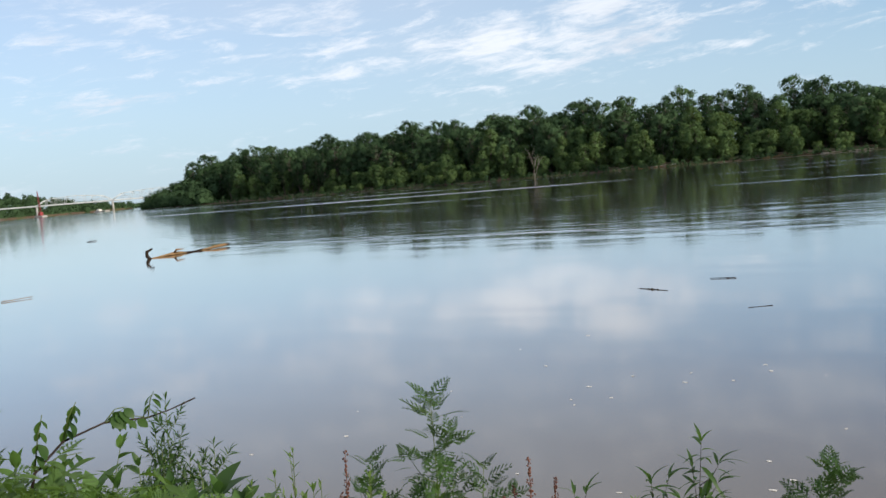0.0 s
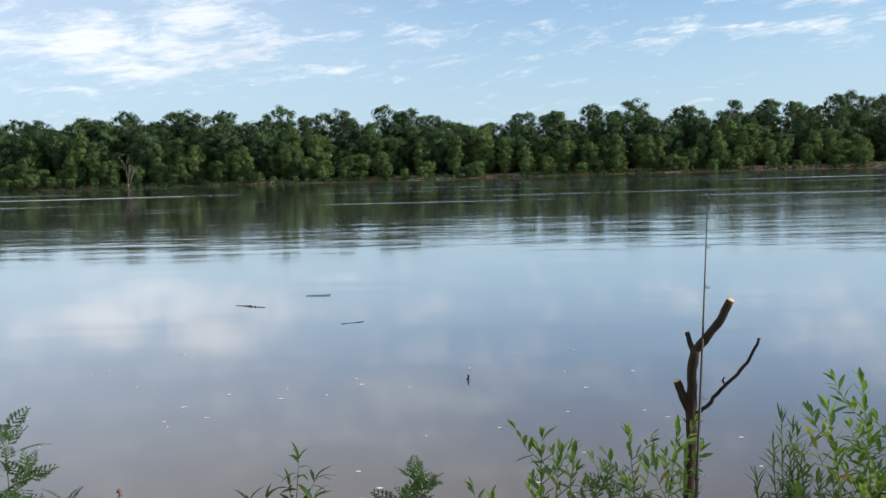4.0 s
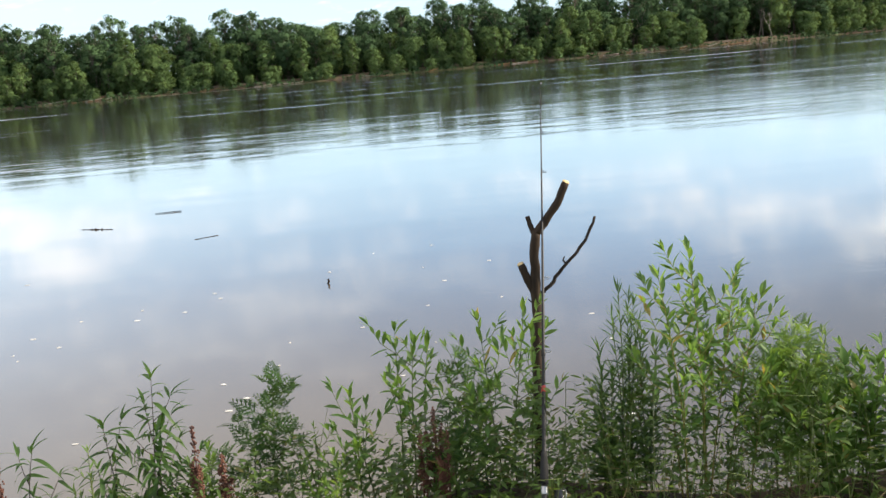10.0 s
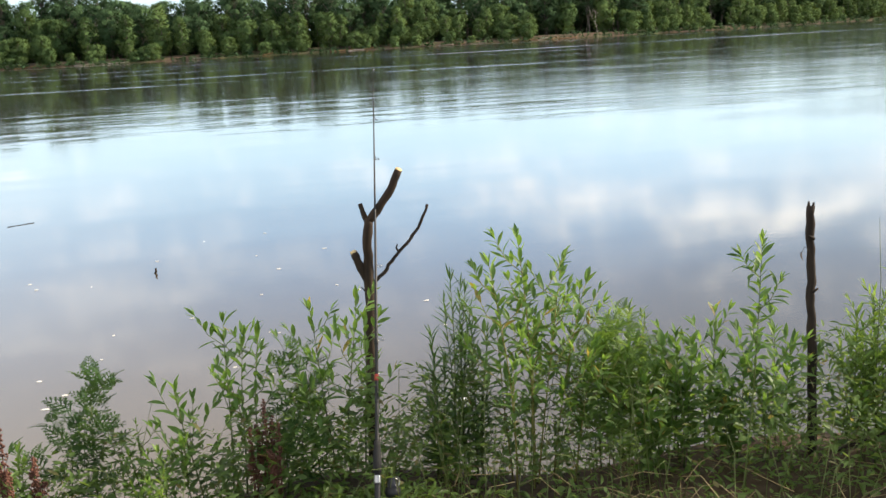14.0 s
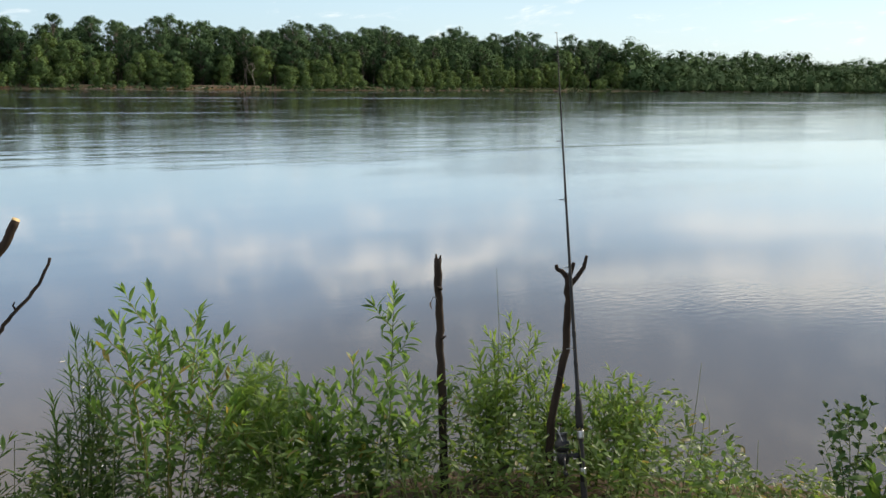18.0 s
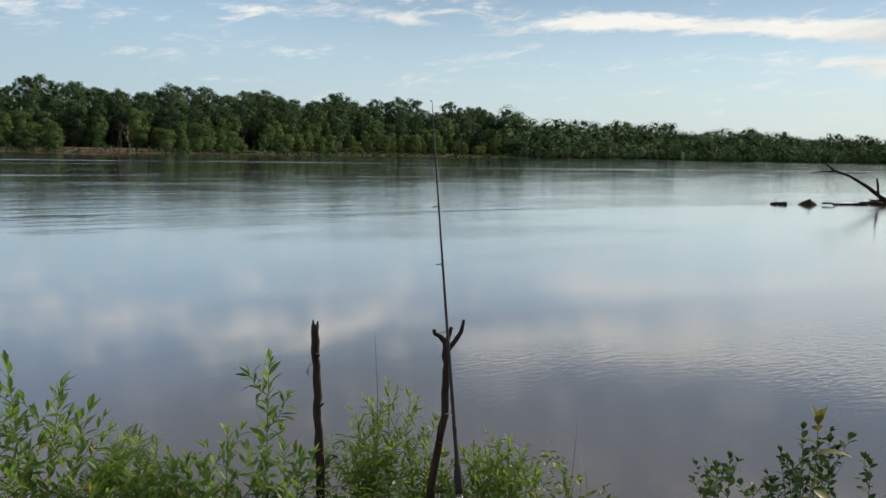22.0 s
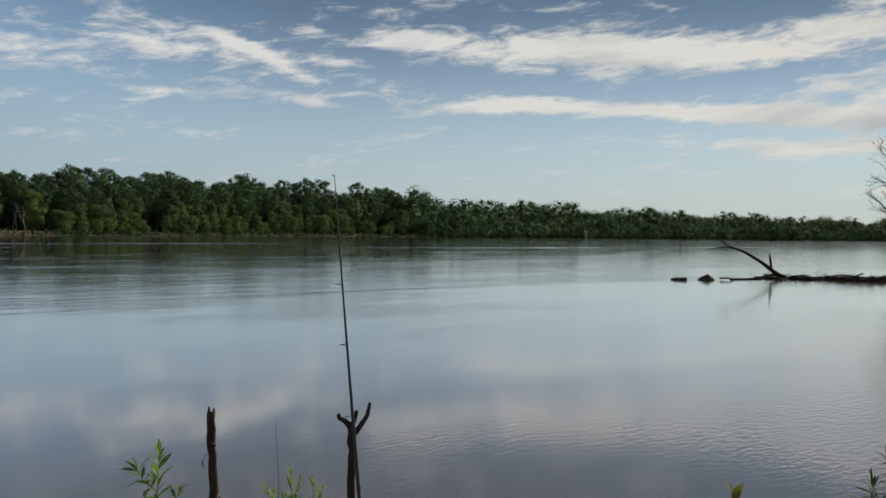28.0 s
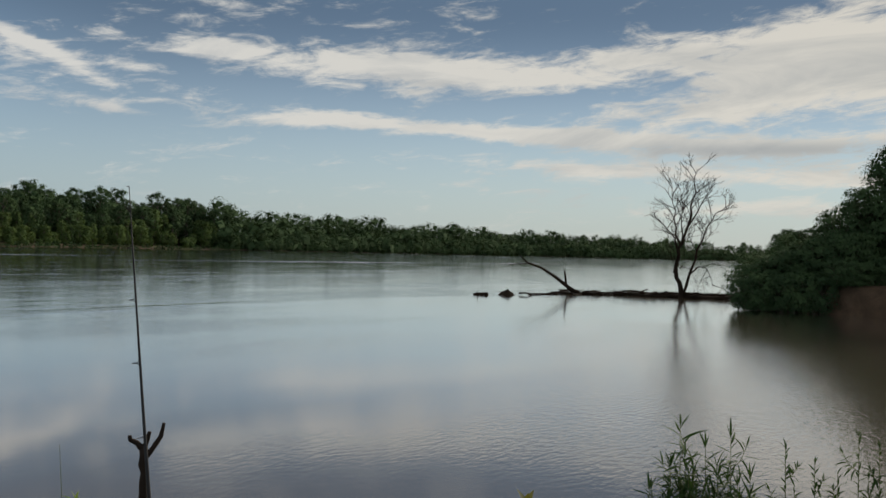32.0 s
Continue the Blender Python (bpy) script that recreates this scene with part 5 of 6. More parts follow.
# ---------------------------------------------------------------- leaves
def feather(length, width, pairs=5):
    """A leaf cut into narrow toothed lobes, as mugwort has: bare stalk, long lobes below, short ones at the tip."""
    v, f = [], []

    def strip(p, d, ln, w):
        d = Vector(d).normalized()
        s = Vector((-d.y, d.x, 0)) * w
        n = len(v)
        p = Vector(p)
        v.extend([tuple(p - s * 0.6), tuple(p + d * ln * 0.5 - s), tuple(p + d * ln), tuple(p + d * ln * 0.5 + s), tuple(p + s * 0.6)])
        f.append((n, n + 1, n + 2, n + 3, n + 4))

    def arch(y):
        return -0.32 * length * (y / length) ** 2
    for k in range(4):
        y0, y1 = length * k / 4, length * (k + 1) / 4
        p, q = Vector((0, y0, arch(y0))), Vector((0, y1, arch(y1)))
        strip(p, q - p, (q - p).length * 1.1, length * 0.011 * (1.4 if k == 3 else 1))
    for i in range(pairs):
        t = i / (pairs - 1)
        y = length * (0.22 + 0.66 * t)
        ln = width * 0.62 * (1 - 0.66 * t) * (0.8 if i == 0 else 1)
        for s in (-1, 1):
            d = Vector((s * 0.86, 0.62 + 0.4 * t, -0.12)).normalized()
            o = Vector((0, y, arch(y)))
            strip(o, d, ln, ln * 0.075)
            for e, k in ((0.38, 0.36), (0.62, 0.28)):
                for turn in (-0.62, 0.62):
                    tooth = Matrix.Rotation(turn, 3, "Z") @ d
                    strip(o + d * ln * e, tooth, ln * k, ln * 0.05)
    return v, f


LEAF = {
    "willow": [blade(0.072, 0.020, 0.15, 0.3, 0.48), blade(0.080, 0.021, 0.45, 0.3, 0.5), blade(0.062, 0.018, -0.05, 0.3, 0.5)],
    "narrow": [blade(0.080, 0.0085, 0.35), blade(0.090, 0.0085, 0.7), blade(0.07, 0.008, 0.1)],
    "long": [blade(0.120, 0.019, 1.1), blade(0.135, 0.020, 1.5), blade(0.11, 0.018, 0.8)],
    "broad": [blade(0.085, 0.036, 0.35, 0.3), blade(0.10, 0.042, 0.55, 0.3), blade(0.07, 0.03, 0.2, 0.3)],
    "round": [blade(0.042, 0.026, 0.3, 0.2, 0.5), blade(0.05, 0.031, 0.5, 0.2, 0.5), blade(0.036, 0.022, 0.1, 0.2, 0.5)],
    "large": [blade(0.17, 0.085, 0.5, 0.25), blade(0.20, 0.10, 0.8, 0.25), blade(0.14, 0.075, 0.3, 0.2)],
    "feather": [feather(0.15, 0.11, 6), feather(0.125, 0.095, 5), feather(0.165, 0.12, 6)],
    "low_slim": [blade(0.06, 0.012, 0.3, n=3), blade(0.07, 0.013, 0.7, n=3), blade(0.05, 0.011, 0.1, n=3)],
    "low_willow": [blade(0.07, 0.019, 0.2, 0.3, 0.5, n=3), blade(0.08, 0.020, 0.6, 0.3, 0.5, n=3), blade(0.06, 0.017, 0.0, 0.3, 0.5, n=3)],
    "low_round": [blade(0.045, 0.026, 0.3, 0.2, 0.5, n=3), blade(0.052, 0.030, 0.6, 0.2, 0.5, n=3), blade(0.036, 0.022, 0.1, 0.2, 0.5, n=3)],
    "slim": [blade(0.06, 0.011, 0.3), blade(0.07, 0.012, 0.6), blade(0.05, 0.010, 0.1)],
}
LEAF_MESH = {}


def leaf_mesh(kind, k, mat):
    key = (kind, k, mat)
    if key not in LEAF_MESH:
        b = Buf()
        b.put(*LEAF[kind][k], Matrix.Identity(4))
        LEAF_MESH[key] = b.mesh("leaf", M[mat])
    return LEAF_MESH[key]


def weed(name, label, x, y, top, kind, mat, seed, stems=1, leaves=22, low=0.25, spread=0.10, lean=(0, 0), rise=(12, 55), size=(1.0, 0.8), stem_mat="stem",
         side=0, side_len=0.14, thick=0.0035, whorl=1, group="bank plants", category="plant"):
    """A leafy plant: each stem one mesh, each leaf one."""
    rnd = random.Random(seed)
    z0 = gz(x, y) - 0.02
    root = thing(name, (x, y, z0), label, category, group)
    tall = top - z0

    rest = Buf()

    def hang(m, single):
        k = rnd.randrange(3)
        if single:
            ob = new("leaf", leaf_mesh(kind, k, mat))
            ob.parent = root
            ob.matrix_basis = m
        else:
            rest.put(*LEAF[kind][k], m)

    def dress(pts, count, low, scale, single):
        n = len(pts) - 1
        turn = rnd.uniform(0, 6.28)
        for i in range(count):
            f = low + (1 - low) * (i + 0.5) / count
            q = min(n - 1, int(f * n))
            p = pts[q].lerp(pts[q + 1], f * n - q)
            d = (pts[q + 1] - pts[q]).normalized()
            up = radians(rise[0] + (rise[1] - rise[0]) * f ** 2 + rnd.gauss(0, 9))
            s = scale * (size[0] + (size[1] - size[0]) * f) * rnd.uniform(0.75, 1.15)
            for w in range(whorl):
                turn += 2.4 if whorl == 1 else 6.283 / whorl
                a = turn + rnd.gauss(0, 0.3)
                flat = d.orthogonal().normalized()
                flat = Matrix.Rotation(a, 3, d) @ flat
                way = flat * math.cos(up) + d * math.sin(up)
                hang(turned(p, way, rnd.gauss(0, 0.35), s), single)
        # terminal tuft
        d = (pts[-1] - pts[-2]).normalized()
        for k in range(3):
            flat = Matrix.Rotation(k * 2.1 + turn, 3, d) @ d.orthogonal().normalized()
            hang(turned(pts[-1], d + flat * (0.9 if kind == "feather" else 0.28), rnd.gauss(0, 0.3), scale * size[1] * rnd.uniform(0.7, 0.95)), single)
    for k in range(stems):
        h = tall * (1 if k == 0 else rnd.uniform(0.6, 0.95)) * 0.965
        a = rnd.uniform(0, 6.28)
        off = Vector((math.cos(a), math.sin(a), 0)) * (spread * rnd.uniform(0.5, 1.1) if k else 0)
        foot = off * 0.35
        end = Vector((lean[0], lean[1], 0)) * (1 if k == 0 else rnd.uniform(0.3, 1)) + off
        start = Vector((0, 0, 0)) + foot
        pts = []
        for i in range(9):
            f = i / 8
            p = start.lerp(end, f ** 1.6)
            pts.append(Vector((p.x + 0.006 * math.sin(5 * f + seed + k), p.y + 0.006 * math.cos(4 * f + k), h * f)))
        if k == 0:
            shift = Vector((pts[-1].x, pts[-1].y, 0))
            pts = [p - shift for p in pts]
        b = Buf().tube(pts, [thick * (1 - 0.72 * i / 8) for i in range(9)], 6)
        part("stem", b, M[stem_mat], root)
        dress(pts, leaves, low, 1.0, k < (1 if stems > 2 else 2))
        for j in range(side):
            f = 0.45 + 0.5 * (j + 0.5) / side
            q = pts[min(7, int(f * 8))]
            a = 2.4 * j + seed
            ln = side_len * (1.2 - 1.35 * (f - 0.45)) * rnd.uniform(0.7, 1.15)
            sp = [q, q + Vector((math.cos(a) * ln * 0.5, math.sin(a) * ln * 0.5, ln * 0.35)), q + Vector((math.cos(a) * ln * 0.85, math.sin(a) * ln * 0.85, ln * 0.95))]
            part("branch", Buf().tube(sp, [thick * 0.5, thick * 0.4, thick * 0.2], 5), M[stem_mat], root)
            dress(sp, max(5, leaves // 3), 0.15, 0.85, False)
    if rest.v:
        tagged(part("foliage", rest, M[mat], root), kind="stuff")
    return root


WILLOW = "green willow sapling with lance-shaped leaves on the river bank"
weed("willow_sapling", "lone willow sapling with leaves clustered at its bending tip", 1.495, 2.62, 1.58, "willow", "leaf", 150, 1, 38, 0.55, 0.05, (0.04, 0), (10, 55), (1.05, 0.85), "stem", 5, 0.12)
MUG = "feathery dark green mugwort growing on the river bank"
HORSE = "dark green narrow-leaved weed standing upright on the bank"
for n, (x, y, top, stems, leaves, lean) in enumerate((
        (-0.19, 3.11, 1.36, 2, 17, (0.03, 0)), (-0.08, 3.15, 1.29, 1, 14, (0.06, 0)), (-0.36, 3.0, 1.17, 2, 14, (-0.05, 0)), (0.10, 3.11, 1.37, 2, 18, (-0.05, 0)), (0.26, 3.10, 1.40, 2, 20, (0.06, 0)),
        (0.79, 2.93, 1.60, 2, 36, (-0.04, 0)), (0.95, 2.97, 1.47, 2, 30, (0.10, 0)), (1.05, 3.0, 1.40, 1, 24, (0.14, 0)), (0.86, 2.99, 1.30, 1, 18, (0.02, 0)), (0.73, 3.02, 1.24, 1, 14, (-0.04, 0)),
        (1.50, 2.93, 1.25, 2, 18, (0, 0)), (1.64, 2.78, 1.20, 3, 18, (0, 0)), (1.36, 2.95, 1.17, 2, 16, (0, 0)), (1.2, 3.0, 1.12, 2, 16, (0, 0)))):
    weed("willow_sapling", WILLOW, x, y, top, "willow", "leaf", 100 + n, stems, leaves, 0.34, 0.09, lean, (22, 66), (1.05, 0.88), "stem_yellow" if 5 <= n <= 9 else "stem", 8 if 5 <= n <= 7 else 5, 0.22 if 5 <= n <= 7 else 0.17)
for n, (x, y, top, leaves, side) in enumerate(((-1.82, 2.60, 1.57, 24, 5), (-2.0, 2.46, 1.36, 16, 3), (-1.74, 2.78, 1.27, 16, 3), (-1.86, 2.5, 1.22, 14, 2), (-0.65, 3.18, 1.24, 22, 5),
                                               (-0.72, 3.1, 1.08, 14, 2), (0.05, 3.21, 1.24, 18, 3), (-0.02, 3.0, 1.02, 14, 2), (-1.6, 2.7, 1.05, 14, 2), (1.23, 3.17, 1.27, 20, 5), (1.13, 3.02, 1.27, 20, 5), (1.2, 3.0, 1.20, 18, 4), (1.06, 3.08, 1.16, 16, 4), (1.28, 3.06, 1.13, 16, 4))):
    weed("mugwort", MUG, x, y, top - 0.055, "feather", "leaf_feather" if n < 9 else "leaf_light", 200 + n, 1, leaves, 0.2, 0.08, (0.02, 0), (18, 58), (1.2, 0.7), "stem", side, 0.13)
for n, (x, y, top, stems) in enumerate(((0.58, 3.05, 1.45, 3), (0.50, 3.02, 1.25, 2), (0.66, 3.1, 1.25, 2), (-2.56, 2.09, 1.61, 3), (-2.52, 2.02, 1.45, 3), (-2.47, 2.2, 1.42, 3), (-2.6, 2.0, 1.3, 2))):
    weed("horseweed", HORSE, x, y, top, "narrow" if n < 3 else "slim", "leaf_dark", 300 + n, stems + (2 if n < 3 else 0), 70 if n < 3 else 60, 0.15, 0.07, (0.01, 0), (25, 65) if n < 3 else (10, 50), (1.2, 0.75) if n < 3 else (0.95, 0.7), "stem", 0 if n < 3 else 14, 0.13)
for n, (x, y, top, leaves, lean) in enumerate(((-1.04, 3.08, 1.33, 15, (0.05, 0)), (-1.2, 3.0, 1.19, 12, (0, 0)), (-1.34, 2.77, 1.22, 10, (0.08, 0)), (-0.98, 3.0, 1.15, 10, (0.1, 0)))):
    weed("drooping_sapling", "slender sapling with long drooping dark green leaves", x, y, top - 0.05, "long", "leaf_dark", 400 + n, 2, leaves + 6, 0.35, 0.08, lean, (-30, 35), (0.9, 0.75), "stick_dark", 2)
for n, (x, y, top, stems) in enumerate(((2.08, 2.77, 1.32, 4), (1.98, 2.82, 1.22, 3), (2.18, 2.68, 1.20, 3), (1.30, 3.22, 1.22, 3), (2.36, 2.4, 1.19, 4), (2.3, 2.52, 1.12, 3))):
    weed("goldenrod", "bright green bushy goldenrod with slim leaves", x, y, top + (0.06 if n == 0 else 0), "slim", "leaf_light", 500 + n, stems + 2, 40, 0.15, 0.08, (0, 0), (20, 65), (1.25, 0.8), "stem", 4, 0.13)
# plants by the cove, their shade painted in with the darkened leaf
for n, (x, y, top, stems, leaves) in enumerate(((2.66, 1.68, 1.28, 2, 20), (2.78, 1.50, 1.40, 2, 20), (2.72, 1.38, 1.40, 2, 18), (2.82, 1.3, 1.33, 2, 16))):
    weed("bank_weed", "leafy weed in shade-darkened green at the edge of the cove", x, y, top, "round", "leaf_shaded", 600 + n, stems + 2, leaves + 8, 0.2, 0.15, (0, 0), (10, 55), (1.0, 0.75), "stem", 4, 0.14)
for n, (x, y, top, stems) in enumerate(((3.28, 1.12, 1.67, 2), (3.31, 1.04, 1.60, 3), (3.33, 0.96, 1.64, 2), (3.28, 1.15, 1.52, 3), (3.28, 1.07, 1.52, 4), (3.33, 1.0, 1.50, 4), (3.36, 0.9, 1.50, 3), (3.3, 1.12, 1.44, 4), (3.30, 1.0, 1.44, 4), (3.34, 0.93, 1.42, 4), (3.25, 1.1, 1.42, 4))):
    weed("cove_willow", "slender willow with narrow drooping leaves in shade-darkened green by the cove", x, y, top, "narrow", "leaf_shaded", 620 + n, stems + 1, 40, 0.35, 0.10, (0, 0), (-35, 38), (1.35, 1.0), "stem", 6, 0.13)
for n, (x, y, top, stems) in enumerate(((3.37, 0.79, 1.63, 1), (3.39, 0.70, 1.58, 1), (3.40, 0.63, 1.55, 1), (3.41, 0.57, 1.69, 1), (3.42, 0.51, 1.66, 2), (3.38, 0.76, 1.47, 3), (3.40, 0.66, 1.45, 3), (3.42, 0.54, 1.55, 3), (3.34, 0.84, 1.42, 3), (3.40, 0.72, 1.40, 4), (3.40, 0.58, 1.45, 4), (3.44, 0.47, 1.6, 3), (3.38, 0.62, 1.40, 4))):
    weed("cove_goldenrod", "spiky weed with short crowded leaves in shade-darkened green by the cove", x, y, top, "slim", "leaf_shaded", 640 + n, stems + (stems > 1), 52, 0.35, 0.08, (0, 0), (5, 55), (1.0, 0.55), "stem", 6, 0.10)
for n, (x, y, top) in enumerate(((1.39, 2.88, 1.16), (1.55, 2.82, 1.08), (1.2, 2.85, 1.05), (2.62, 1.5, 1.12), (2.35, 2.39, 1.16), (2.45, 2.13, 1.10), (2.44, 1.99, 1.03), (2.25, 2.3, 1.12), (2.2, 2.6, 1.15), (1.9, 2.65, 1.0))):
    weed("broadleaf_weed", "green round-leaved weed in the bank's undergrowth", x, y, top, "round" if n > 3 else "broad", "leaf", 700 + n, 3, 16, 0.2, 0.12, (0, 0), (15, 55), (1.0, 0.8), "stem", 1, 0.1)
for n, (x, y, top, lean) in enumerate(((-2.15, 1.58, 1.62, (0.1, 0.1)), (-2.14, 1.02, 1.86, (0, 0)), (-1.90, 1.62, 1.42, (0.1, 0)), (-1.72, 1.78, 1.30, (0.1, 0)), (-2.3, 1.75, 1.5, (0, 0)), (-1.75, 1.5, 1.35, (0, 0)), (-2.05, 1.75, 1.40, (0, 0)), (-2.2, 1.95, 1.35, (0.05, 0)), (-1.85, 1.95, 1.22, (0.05, 0)), (-2.1, 1.45, 1.52, (0, 0)), (-1.6, 1.95, 1.12, (0, 0)))):
    weed("broadleaf_vine", "climbing vine with broad glossy green leaves", x, y, top, "broad" if n % 2 == 0 else "large", "leaf_dark" if n % 3 else "leaf", 800 + n, 3, 13, 0.2, 0.18, lean, (-5, 45), (0.9, 0.65), "stem", 3, 0.2)


for n, (x, y, top) in enumerate(((-2.15, 1.28, 1.66), (-2.12, 1.34, 1.58), (-2.05, 1.40, 1.53), (-2.02, 1.46, 1.56), (-1.98, 1.52, 1.50), (-1.94, 1.56, 1.53), (-1.9, 1.62, 1.45), (-2.2, 1.4, 1.50), (-1.86, 1.7, 1.42))):
    weed("broadleaf_vine", "low vine with broad green leaves crowding the bank", x, y, top, "broad", "leaf_dark" if n % 2 else "leaf", 880 + n, 3, 14, 0.25, 0.16, (0.03, 0), (-10, 50), (1.1, 0.8), "stem", 3, 0.16)
for n, (x, y, top) in enumerate(((-1.82, 1.66, 1.44), (-1.76, 1.72, 1.44), (-1.71, 1.76, 1.45), (-1.66, 1.82, 1.42), (-1.58, 1.88, 1.40), (-1.88, 1.58, 1.5), (-1.8, 1.8, 1.36), (-1.96, 1.64, 1.5))):
    weed("light_weed", "pale green leafy weed low on the bank", x, y, top, "slim" if n % 3 else "willow", "leaf_light" if n % 2 else "leaf_feather", 900 + n, 4, 22, 0.2, 0.1, (0, 0), (15, 60), (0.9, 0.6), "stem", 3, 0.09)


weed("yellowing_weed", "low weed with yellowing drooping leaves by the cove", 2.55, 1.33, 1.50, "broad", "leaf_yellow", 990, 1, 9, 0.6, 0.05, (0.02, 0), (-40, 20), (1.1, 0.9), "stem", 0)


def vine():
    """A vine that arches over the weeds, with small paired leaflets."""
    rnd = random.Random(850)
    z0 = gz(-2.1, 1.7)
    root = thing("arching_vine", (-2.1, 1.7, z0), "thin arching vine with small paired leaflets", "vine", "bank plants")
    course = ((-2.15, 1.2, 0.72), (-2.21, 1.27, 1.3), (-2.22, 1.37, 1.58), (-2.19, 1.44, 1.645), (-2.19, 1.57, 1.66), (-2.21, 1.73, 1.63), (-2.21, 1.81, 1.632), (-2.2, 1.90, 1.645))
    pts = [Vector(p) - Vector((-2.1, 1.7, z0)) for p in course]
    part("stem", Buf().tube(pts, [0.005, 0.0045, 0.004, 0.0035, 0.003, 0.0025, 0.002, 0.003], 6), M["stick_dark"], root)
    for q, end in ((3, (0.03, 0.03, 0.10)), (2, (0.03, 0.02, 0.15)), (4, (0.03, 0.13, -0.02)), (5, (0.0, 0.03, 0.07)), (2, (0.06, 0.10, 0.03)), (1, (0.05, 0.10, 0.2)), (4, (0.02, 0.06, 0.03))):
        e = Vector(end)
        side = [pts[q], pts[q] + e * 0.5 + Vector((0, 0, 0.015)), pts[q] + e]
        part("branch", Buf().tube(side, [0.002, 0.0016, 0.001], 5), M["stem"], root)
        for k in range(4):
            for s in (-1, 1):
                p = pts[q] + e * (0.3 + 0.2 * k)
                ob = new("leaf", leaf_mesh("round", rnd.randrange(3), "leaf_dark"))
                ob.parent = root
                ob.matrix_basis = turned(p, Vector((s * 0.6 * e.y / e.length + 0.2 * s, -s * e.x / e.length + 0.3 * s, -0.4)), rnd.gauss(0, 0.4), rnd.uniform(0.7, 1.0))


vine()
for n, (x, y, top) in enumerate(((-2.12, 2.12, 1.36), (-2.0, 2.2, 1.32), (-1.88, 2.3, 1.32), (-2.2, 2.3, 1.38), (-1.72, 2.45, 1.24), (-2.0, 1.9, 1.42), (-1.9, 2.05, 1.36), (-2.15, 1.85, 1.46), (-1.75, 2.2, 1.3),
                             (-1.2, 2.85, 1.12), (-0.86, 3.0, 1.02), (-0.5, 3.05, 1.05), (-0.42, 2.9, 1.0))):
    weed("light_weed", "pale green leafy weed low on the bank", x, y, top, "slim" if n % 2 else "willow", "leaf_light", 860 + n, 3, 18, 0.15, 0.1, (0, 0), (20, 60), (0.9, 0.6), "stem", 2, 0.09)


def docks():
    """Curly dock gone to seed: rusty spikes of tiny fruits."""
    for n, (x, y, top) in enumerate(((-2.02, 2.31, 1.37), (-1.51, 2.68, 1.29), (-1.45, 2.72, 1.20), (-1.56, 2.6, 1.18), (-0.88, 2.89, 1.14), (-0.80, 2.92, 1.02), (-0.09, 3.01, 1.09), (-0.14, 2.98, 1.0), (-0.05, 2.94, 1.02))):
        rnd = random.Random(900 + n)
        z0 = gz(x, y) - 0.02
        root = thing("dock_plant", (x, y, z0), "rusty red curly dock gone to seed", "plant", "bank plants")
        for k in range(3):
            h = (top - z0) * (1 if k == 0 else rnd.uniform(0.65, 0.85))
            tilt = Vector((0.02 if k == 0 else rnd.uniform(-0.16, 0.2), rnd.uniform(-0.05, 0.05), 1)).normalized()
            part("stem", Buf().tube([(0, 0, 0), tilt * h * 0.5, tilt * h], [0.004, 0.003, 0.001], 6), M["dock"], root)
            b = Buf()
            for i in range(170):
                f = rnd.uniform(0.45, 1.0)
                p = tilt * (h * f) + Vector((rnd.gauss(0, 1), rnd.gauss(0, 1), rnd.gauss(0, 1))).normalized() * 0.021 * (1.12 - f) ** 0.7 * (1 + 0.5 * math.sin(f * 60))
                s = rnd.uniform(0.0028, 0.0048)
                b.put([(-s, 0, 0), (0, -s, 0), (s, 0, 0), (0, s, 0), (0, 0, s), (0, 0, -s)], [(0, 1, 4), (1, 2, 4), (2, 3, 4), (3, 0, 4), (1, 0, 5), (2, 1, 5), (3, 2, 5), (0, 3, 5)], Matrix.Translation(p))
            part("seed_head", b, M["dock"], root, "rusty red-brown seed spike")


docks()


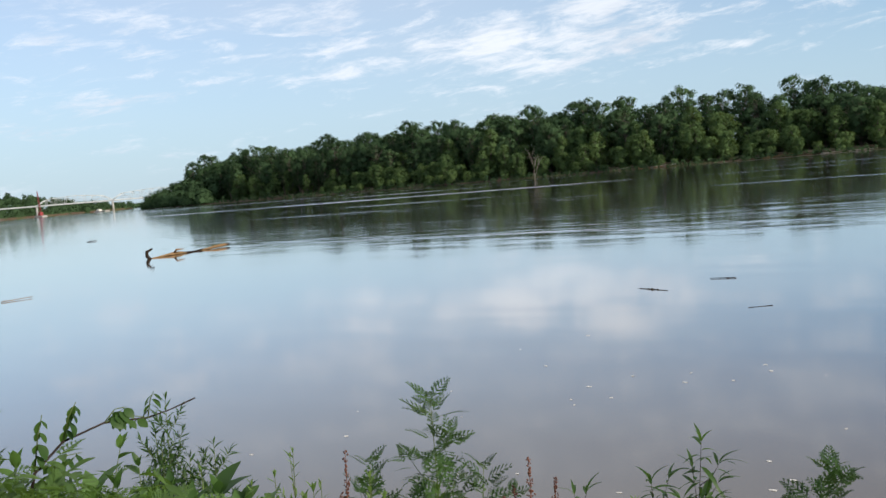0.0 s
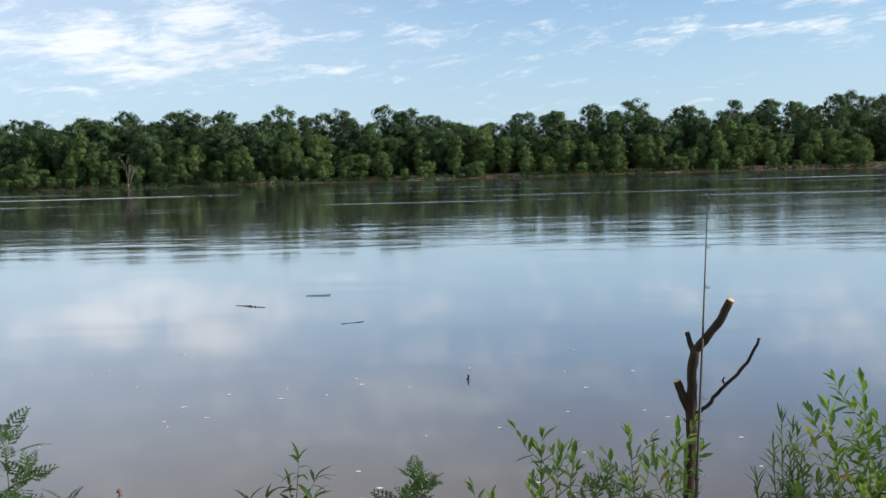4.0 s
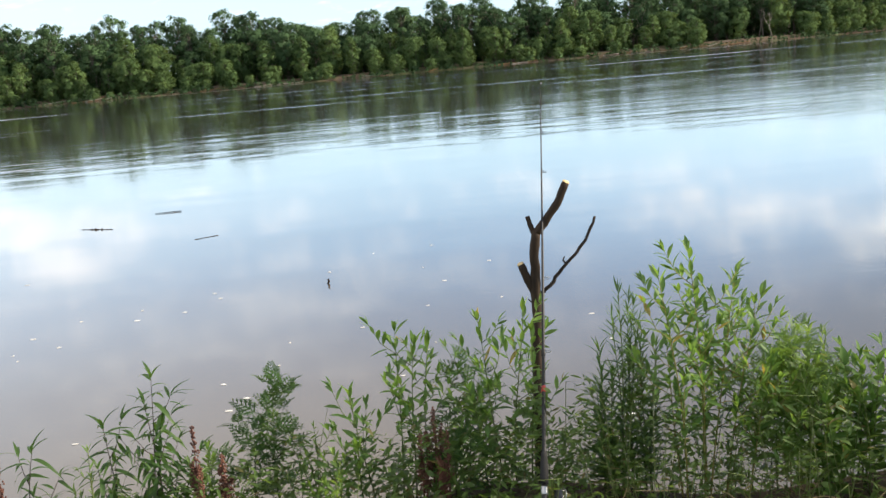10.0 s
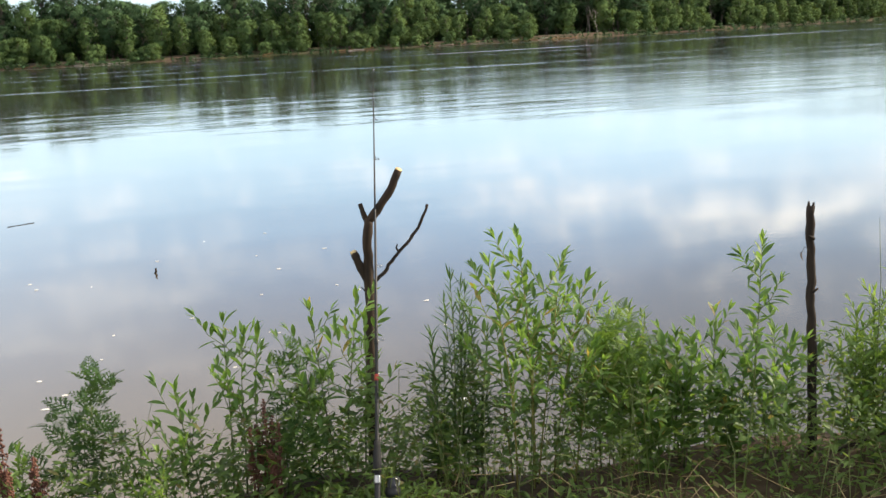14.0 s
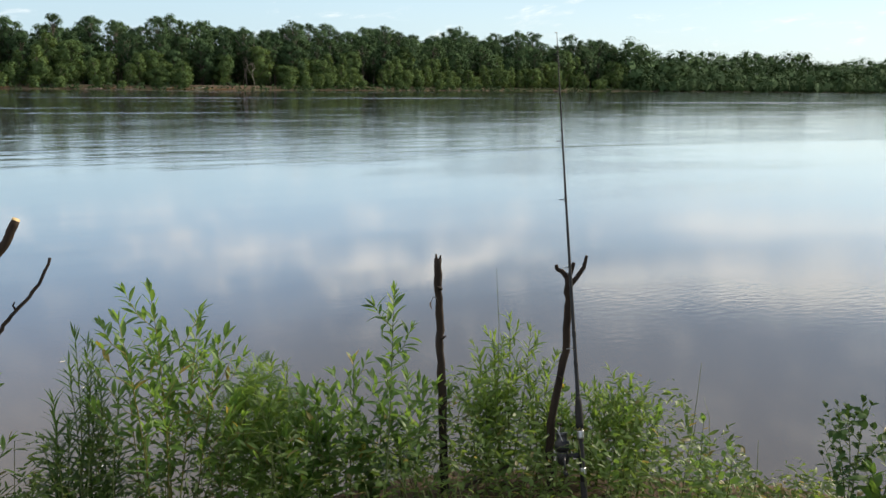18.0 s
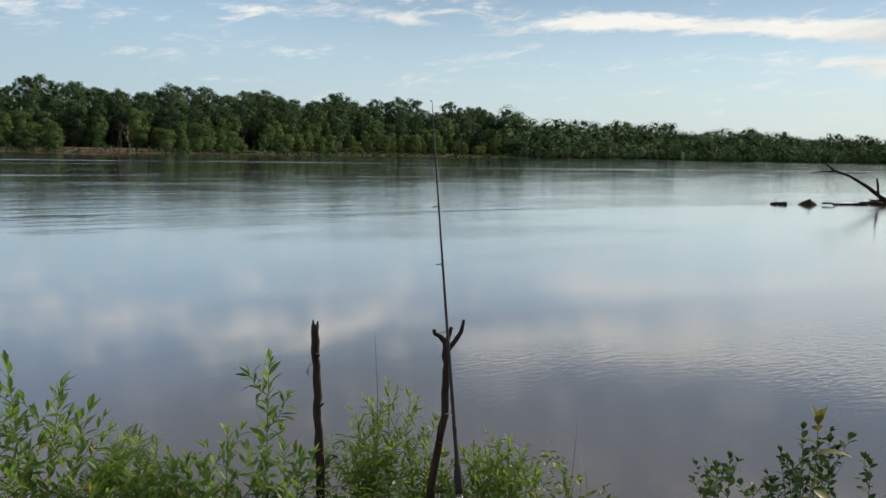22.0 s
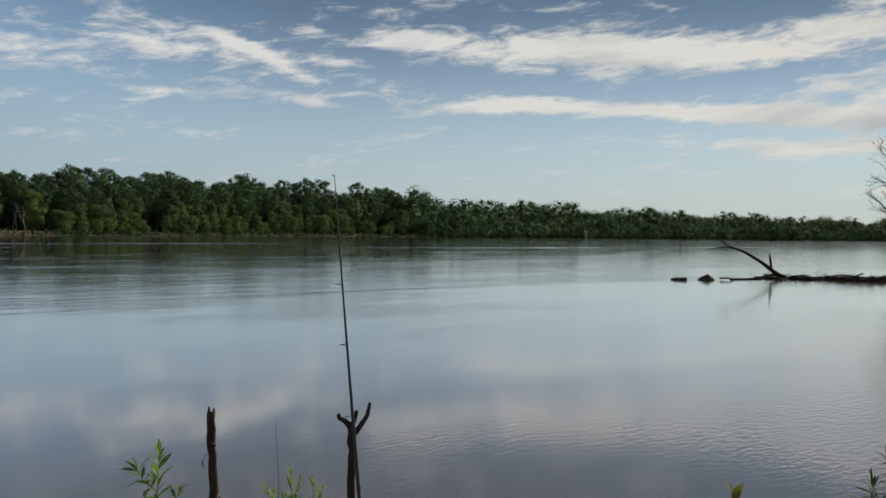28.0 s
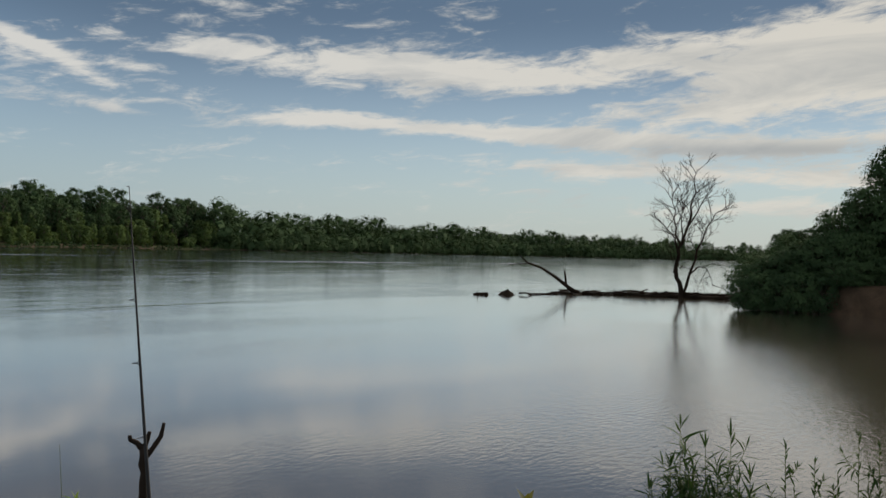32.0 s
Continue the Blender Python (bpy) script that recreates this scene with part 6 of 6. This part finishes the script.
# ---------------------------------------------------------------- undergrowth
def undergrowth():
    """Low leaves, runners and dry grass that nobody could count."""
    rnd = random.Random(31)
    high = [(-75, 0.55), (-56, 0.42), (-48, 0.22), (-36, 0.16), (-20, 0.20), (-10, 0.34), (3, 0.40), (8, 0.46), (14, 0.52), (24, 0.48), (34, 0.42), (40, 0.42), (46, 0.42), (50, 0.32), (53, 0.16), (57, 0.14), (60, 0.40), (70, 0.46), (90, 0.55)]
    cover = Buf()
    for n in range(34000):
        az = rnd.uniform(-72, 92) if n % 4 == 0 else rnd.uniform(-22, 12) if n % 4 == 1 else rnd.uniform(-5, 57)
        r = rnd.uniform(2.6, 3.75)
        if az < -40:
            r = rnd.uniform(1.9, 3.4)
        if az > 9 and r < 2.92 and rnd.random() < 0.72:
            continue
        x, y = r * math.sin(radians(az)), r * math.cos(radians(az))
        # hummocks: some clumps stand higher than the rest
        hump = 0.72 + 0.3 * math.sin(az * 0.55 + 1.3) * math.sin(r * 4.1) + 0.22 * math.sin(az * 1.7 + r * 6)
        h = lerp(high, az) * (1 if r > 2.9 or az < -40 else 0.25) * hump
        z = gz(x, y) + h * rnd.random() ** 0.8
        kind = rnd.choice(("low_slim", "low_willow", "low_willow", "low_round"))
        a = rnd.uniform(0, 6.28)
        cover.put(*LEAF[kind][n % 3], turned((x, y, z), (math.cos(a), math.sin(a), rnd.uniform(-0.35, 0.9)), rnd.gauss(0, 0.5), rnd.uniform(0.4, 0.78)))
    # rank growth at the corner of the bank
    brow = [(-66, 1.80), (-59, 1.66), (-57, 1.60), (-54, 1.56), (-50, 1.47), (-47, 1.43), (-43, 1.36), (-38, 1.24), (-34, 1.12)]
    rank = Buf()
    for _ in range(3000):
        az = rnd.uniform(-66, -44) if rnd.random() < 0.75 else rnd.uniform(-44, -34)
        r = rnd.uniform(2.1, 2.75)
        x, y = r * math.sin(radians(az)), r * math.cos(radians(az))
        z = lerp(brow, az) - 0.02 + 0.09 * math.sin(az * 1.9) * math.sin(az * 0.7 + r * 3) - abs(rnd.gauss(0, 0.16)) - (r - 2.4) * 0.3
        kind = rnd.choice(("broad", "round", "willow", "slim", "slim", "feather"))
        a = rnd.uniform(0, 6.28)
        rank.put(*LEAF[kind][rnd.randrange(3)], turned((x, y, z), (math.cos(a), math.sin(a), rnd.uniform(-0.5, 0.8)), rnd.gauss(0, 0.5), rnd.uniform(0.45, 0.95)))
        if _ % 12 == 0:
            foot = Vector((x + rnd.gauss(0, 0.06), y + rnd.gauss(0, 0.06), gz(x, y) - 0.02))
            rank.tube([foot, foot.lerp(Vector((x, y, z)), 0.55) + Vector((rnd.gauss(0, 0.02), rnd.gauss(0, 0.02), 0)), (x, y, z)], [0.0028, 0.0022, 0.001], 4, cap=False)
    tagged(new("rank_growth", rank.mesh("rank_growth", M["leaf_light"])), "rank light green weeds crowding the corner of the bank", "undergrowth", kind="stuff")
    tagged(new("undergrowth", cover.mesh("undergrowth", M["leaf_cover"])), "dense low green weeds covering the bank", "undergrowth", kind="stuff")
    stalk = Buf()
    for _ in range(420):
        az = rnd.uniform(4, 92) if rnd.random() < 0.8 else rnd.uniform(-60, 4)
        r = rnd.uniform(2.5, 3.7)
        x, y = r * math.sin(radians(az)), r * math.cos(radians(az))
        z = gz(x, y)
        h = lerp(high, az) * rnd.uniform(0.4, 1.15)
        a = rnd.uniform(0, 6.28)
        l = rnd.uniform(0.05, 0.3)
        stalk.tube([(x, y, z), (x + math.cos(a) * l * 0.4, y + math.sin(a) * l * 0.4, z + h * 0.8), (x + math.cos(a) * l, y + math.sin(a) * l, z + h * rnd.uniform(0.7, 1.1))], [0.0018, 0.0014, 0.0006], 3, cap=False)
    tagged(new("green_stalks", stalk.mesh("green_stalks", M["stem"])), "thin tangled green stalks among the weeds", "stalks", kind="stuff")
    dry = Buf()
    for _ in range(420):
        az, r = rnd.uniform(8, 88), rnd.uniform(2.3, 3.2)
        x, y = r * math.sin(radians(az)), r * math.cos(radians(az))
        z = gz(x, y) + rnd.uniform(0.005, 0.12)
        a, l = rnd.uniform(0, 6.28), rnd.uniform(0.06, 0.24)
        dry.tube([(x, y, z), (x + math.cos(a) * l * 0.5, y + math.sin(a) * l * 0.5, z + rnd.uniform(0, 0.05)), (x + math.cos(a) * l, y + math.sin(a) * l, z + rnd.uniform(-0.02, 0.03))], [0.0016, 0.0014, 0.0008], 3, cap=False)
    tagged(new("dry_grass", dry.mesh("dry_grass", M["dry_grass"])), "bent straw-coloured dry grass lying on the bank", "grass", kind="stuff")


undergrowth()


def tall_grass():
    for x, y, top, dx in ((1.97, 2.71, 1.57, -0.03), (2.50, 2.20, 1.27, 0.07), (2.40, 1.86, 1.12, 0.01), (2.42, 1.84, 1.0, -0.03)):
        z = gz(x, y)
        root = thing("grass_stalk", (x, y, z), "single thin bent grass stalk above the weeds", "grass", "grass stalks")
        h = top - z
        part("stalk", Buf().tube([(-dx, 0, 0), (-dx * 0.6, 0, h * 0.4), (-dx * 0.3 + 0.008, 0, h * 0.75), (0.0, 0, h)], [0.0022, 0.0018, 0.0012, 0.0007], 5), M["stem"], root)


tall_grass()
